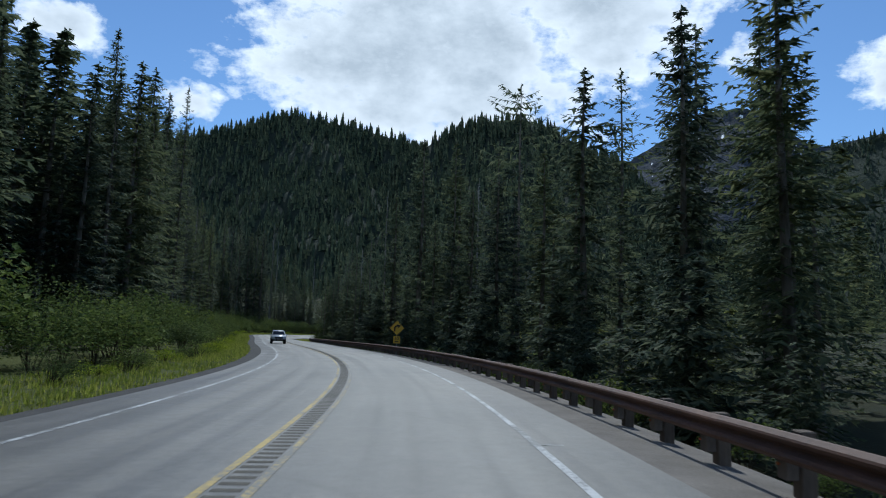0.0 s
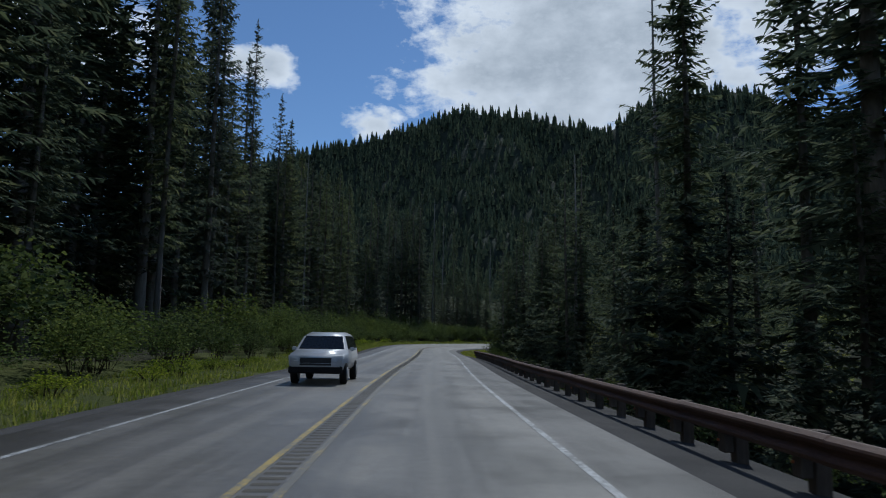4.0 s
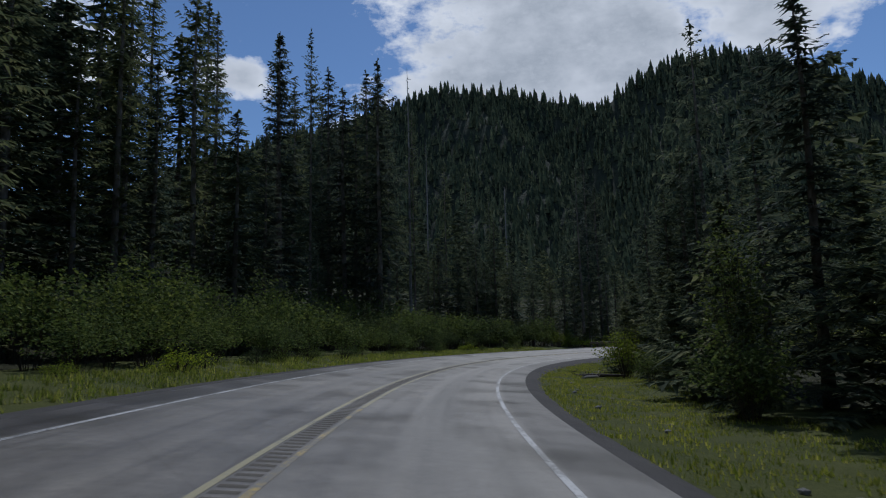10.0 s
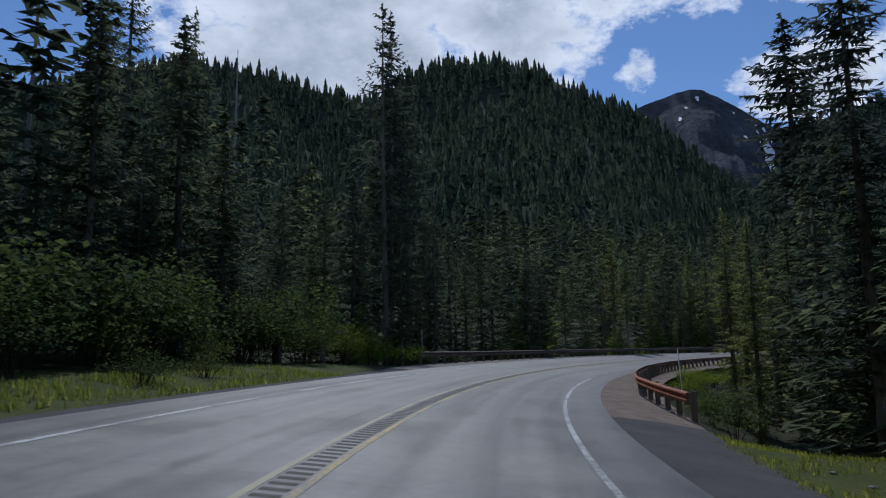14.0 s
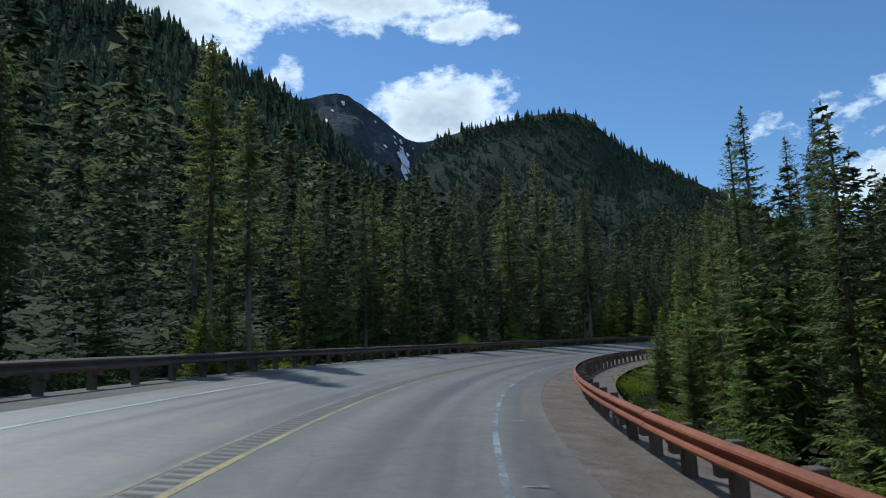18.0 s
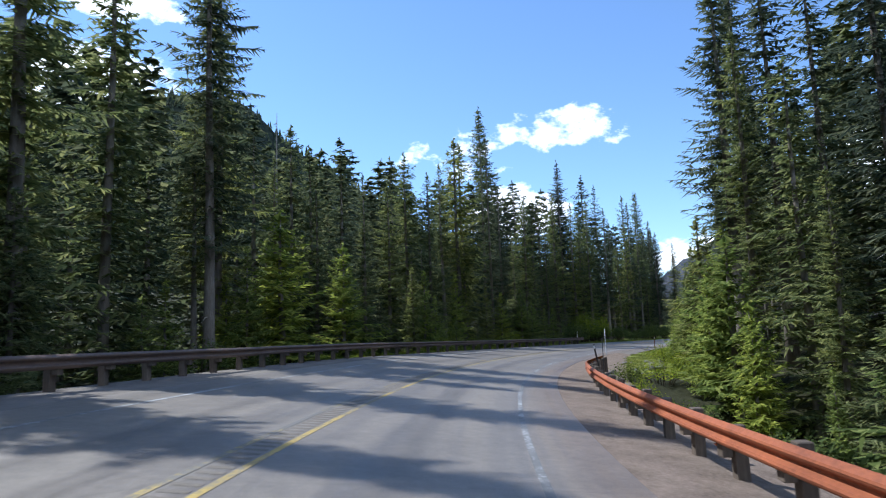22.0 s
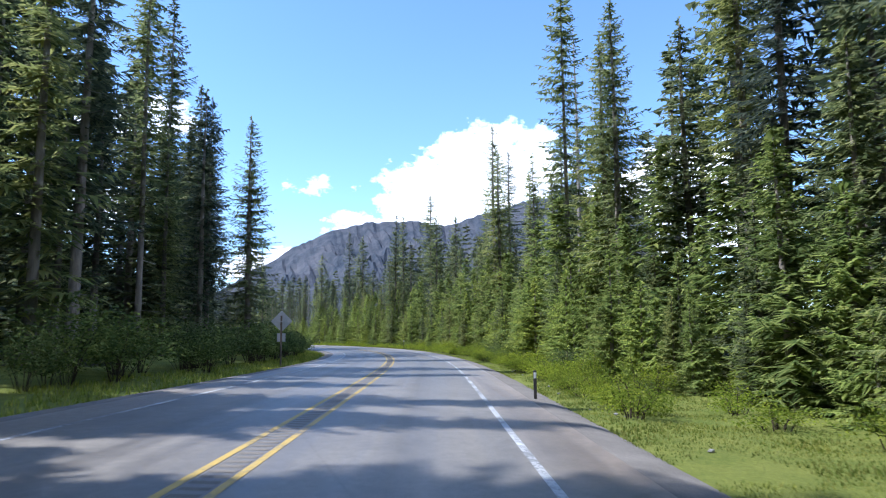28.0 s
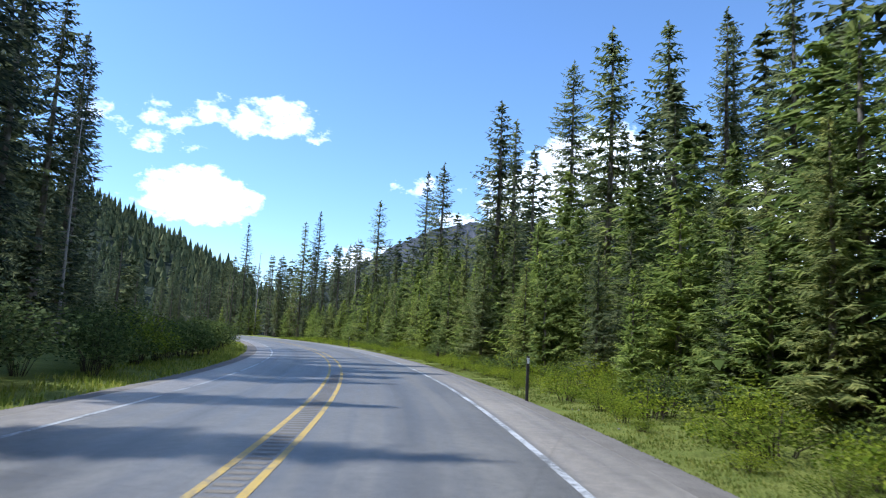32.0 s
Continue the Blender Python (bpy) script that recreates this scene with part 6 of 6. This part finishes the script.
def sign_back(s, off):
    """A sign for the other lane, seen from behind."""
    p = at(s, off)
    base = floor_at(p) if abs(off) > 6.5 else float(grade(s, off)) - 0.1
    root = empty("warning_sign", Matrix.Translation((p.x, p.y, base)) @ Matrix.Rotation(heading(s), 4, "Z"))
    part("post", from_bm("post", block(0.09, 0.09, 2.75 + 0.4, 0.008, -0.4), POST_WOOD), root, "grey wooden post")
    part("sign_plate", flat_shape([(x, v + 2.45) for x, v in diamond(0.58, 0.05)], 0.006, "sign_plate", ALUMINIUM), root, "bare grey back of a diamond plate", Matrix.Translation((0, 0.055, 0)))
    part("speed_plate", flat_shape([(-0.23, 1.35), (0.23, 1.35), (0.23, 1.8), (-0.23, 1.8)], 0.006, "speed_plate", ALUMINIUM), root, "bare grey back of a square plate", Matrix.Translation((0, 0.055, 0)))
    part("brace", from_bm("brace", block(0.5, 0.02, 0.05, 0.004, 2.42), ALUMINIUM), root, m=Matrix.Translation((0, -0.055, 0)))
    tagged(root, "grey back of a diamond road sign on a post", "road sign")


sign_back(501, -5.75)


# ---------- an oncoming car ----------
def car(s, off):
    root = empty("car", Matrix.Translation(at(s, off, float(grade(s, off)))) @ Matrix.Rotation(heading(s) + math.pi, 4, "Z"))
    side = [(-2.25, 0.42), (-2.28, 0.75), (-2.15, 0.98), (-1.15, 1.08), (-0.55, 1.60), (0.4, 1.70), (1.75, 1.64), (2.12, 1.10), (2.2, 0.8), (2.16, 0.42)]
    wide = [0.80, 0.88, 0.90, 0.88, 0.68, 0.66, 0.68, 0.88, 0.90, 0.84]
    verts = [(-w, -y, z) for (y, z), w in zip(side, wide)] + [(w, -y, z) for (y, z), w in zip(side, wide)]
    n = len(side)
    faces = [tuple(range(n)), tuple(reversed(range(n, 2 * n)))] + [(k, n + k, n + (k + 1) % n, (k + 1) % n) for k in range(n)]
    bm = bmesh.new()
    vs = [bm.verts.new(v) for v in verts]
    for f in faces:
        bm.faces.new([vs[i] for i in f])
    bmesh.ops.recalc_face_normals(bm, faces=bm.faces[:])
    bmesh.ops.bevel(bm, geom=bm.edges[:], offset=0.06, segments=2, affect="EDGES")
    part("body", from_bm("body", bm, CAR_PAINT, True), root)

    def quad(name, pts, material, label=""):
        c = sum((Vector(p) for p in pts), Vector()) / len(pts)
        nrm = (Vector(pts[1]) - Vector(pts[0])).cross(Vector(pts[2]) - Vector(pts[0])).normalized()
        if nrm.dot(c - Vector((0, 0, 0.9))) < 0:
            nrm = -nrm
        a = [Vector(p) + nrm * 0.012 for p in pts]
        b = [Vector(p) - nrm * 0.02 for p in pts]
        k = len(pts)
        part(name, mesh_of(name, a + b, [tuple(range(k)), tuple(reversed(range(k, 2 * k)))] + [(i, k + i, k + (i + 1) % k, (i + 1) % k) for i in range(k)], material), root, label)

    quad("windscreen", [(-0.76, 1.10, 1.13), (0.76, 1.10, 1.13), (0.62, 0.60, 1.55), (-0.62, 0.60, 1.55)], CAR_GLASS)
    for sx in (-1, 1):
        quad("side_window", [(sx * 0.87, 0.9, 1.12), (sx * 0.87, -1.7, 1.15), (sx * 0.70, -1.6, 1.56), (sx * 0.69, 0.5, 1.56)], CAR_GLASS)
        quad("headlamp", [(sx * 0.55, 2.26, 0.74), (sx * 0.85, 2.22, 0.74), (sx * 0.85, 2.18, 0.92), (sx * 0.55, 2.2, 0.90)], LAMP_GLASS, "clear headlamp lens")
        quad("tail_lamp", [(sx * 0.6, -2.2, 0.85), (sx * 0.86, -2.18, 0.85), (sx * 0.86, -2.12, 1.08), (sx * 0.6, -2.14, 1.08)], TAIL_RED, "red tail lamp")
        part("mirror", from_bm("mirror", block(0.16, 0.1, 0.13, 0.03, -0.06), CAR_PAINT), root, m=Matrix.Translation((sx * 0.98, 0.75, 1.12)))
        for y in (1.35, -1.4):
            v, f = tube([(-0.11, 0, 0), (-0.09, 0, 0), (0.09, 0, 0), (0.11, 0, 0)], [0.30, 0.345, 0.345, 0.30], 18)
            wheel = part("wheel", mesh_of("tyre", v, f, RUBBER, True), root, "black tyre", Matrix.Translation((sx * 0.80, y, 0.345)))
            v, f = tube([(-0.118, 0, 0), (0.118, 0, 0)], [0.21, 0.21], 14)
            part("rim", mesh_of("rim", v, f, ALUMINIUM, True), wheel, "grey alloy rim")
    quad("grille", [(-0.5, 2.27, 0.62), (0.5, 2.27, 0.62), (0.5, 2.24, 0.86), (-0.5, 2.24, 0.86)], SIGN_BLACK, "black grille")
    part("bumper", from_bm("bumper", block(1.72, 0.12, 0.24, 0.04, 0.36), RUBBER), root, "dark bumper", Matrix.Translation((0, 2.22, 0)))
    tagged(root, "pale silver sport utility car on the road", "car")


car(91, -1.9)


# ---------- marks on the road, logs and stones ----------
def survey_mark(s, off, turn):
    """A painted cross-bar with a tail on the asphalt."""
    pts = [(-0.30, -0.03), (0.05, -0.04), (0.06, -0.17), (0.13, -0.16), (0.12, 0.16), (0.05, 0.15), (0.05, 0.03), (-0.30, 0.02)]
    p = at(s, off)
    a = heading(s) + turn
    out = []
    for x, y in pts:
        q = (p.x + x * math.cos(a) - y * math.sin(a), p.y + x * math.sin(a) + y * math.cos(a))
        ss, oo = road_frame(np.array([[q[0]]]), np.array([[q[1]]]))
        out.append((q[0], q[1], float(grade(ss[0, 0], oo[0, 0])) + 0.006))
    tagged(new("survey_mark", mesh_of("survey_mark", out, [tuple(range(len(out)))], WHITE_PAINT)), "small white painted mark on the asphalt shoulder", "road marking", kind="structure")


survey_mark(258.5, 4.0, 0.1)
survey_mark(321.5, 3.85, 0.1)
survey_mark(262.0, 3.75, 0.2)


def cross_bar(s, off, length):
    p = [at(s + ds, off + do, float(grade(s, off)) + 0.006) for ds, do in ((-0.03, -length / 2), (-0.03, length / 2), (0.03, length / 2), (0.03, -length / 2))]
    tagged(new("survey_line", mesh_of("survey_line", p, [(0, 1, 2, 3)], WHITE_PAINT)), "thin white painted tick across the edge line", "road marking", kind="structure")


for s, o, l in ((10, 3.7, 0.5), (21, -3.9, 0.6), (26, 3.8, 0.5), (118, 3.75, 0.45), (119, -3.9, 0.6), (261, -3.9, 0.5), (309, 3.9, 0.55), (302, 3.8, 0.5)):
    cross_bar(s, o, l)


def fallen_log(s, off, length, turn, label, wood=DEADWOOD, thick=1.0):
    p = at(s, off)
    rnd = random.Random(int(s))
    root = empty("fallen_log", Matrix.Translation((p.x, p.y, floor_at(p) + 0.08)) @ Matrix.Rotation(heading(s) + turn, 4, "Z"))
    v, f = tube([(-length / 2, 0, 0.02), (-length / 6, 0.05, 0.06), (length / 5, -0.04, 0.04), (length / 2, 0.08, 0.0)], [0.10 * thick, 0.10 * thick, 0.08 * thick, 0.05 * thick], 8)
    part("log", mesh_of("log", v, f, wood, True), root)
    for k in range(int(6 * thick)):
        x = rnd.uniform(-length / 2, length / 2)
        v, f = tube([(x, 0, 0.05), (x + rnd.uniform(-0.3, 0.3), rnd.uniform(-0.3, 0.3), 0.3), (x + rnd.uniform(-0.5, 0.5), rnd.uniform(-0.5, 0.5), 0.5)], [0.03, 0.02, 0.008], 5)
        part("branch", mesh_of("branch", v, f, wood, True), root)
    tagged(root, label, "log")


fallen_log(206.5, 8.9, 3.4, 0.15, "dark wet fallen log with curled branches on the grass verge", DARK_WOOD, 1.4)
fallen_log(203, 8.3, 3.0, 1.2, "grey fallen branch lying on the grass verge")
fallen_log(431, 11.5, 2.4, 0.4, "grey fallen branch at the forest edge")
fallen_log(405, 9.4, 2.0, 1.0, "grey fallen branch on the stony bank")


def stones():
    rnd = random.Random(21)
    meshes = []
    for k in range(4):
        bm = bmesh.new()
        bmesh.ops.create_icosphere(bm, subdivisions=1, radius=1)
        for v in bm.verts:
            v.co *= rnd.uniform(0.7, 1.15)
            v.co.z *= 0.6
        meshes.append(from_bm("stone", bm, STONE))
    for s0, s1, lo, hi, count in ((250, 402, 6.4, 9.0, 90), (398, 415, 7.0, 10.5, 40), (136, 240, 6.5, 8.0, 30), (404, 560, 5.9, 6.5, 40)):
        for _ in range(count):
            s, off = rnd.uniform(s0, s1), rnd.uniform(lo, hi)
            p = at(s, off)
            ob = new("stone", rnd.choice(meshes))
            k = rnd.uniform(0.04, 0.13) * (0.5 if s0 == 404 else 1.0)
            z = floor_at(p) + 0.03 if off > 7.4 else float(grade(s, off)) - 0.1
            ob.matrix_basis = Matrix.Translation((p.x, p.y, z)) @ Matrix.Rotation(rnd.uniform(0, 6.28), 4, "Z") @ Matrix.Scale(k, 4)
            tagged(ob, "small grey stone on the gravel bank", "stone", "stones")


stones()
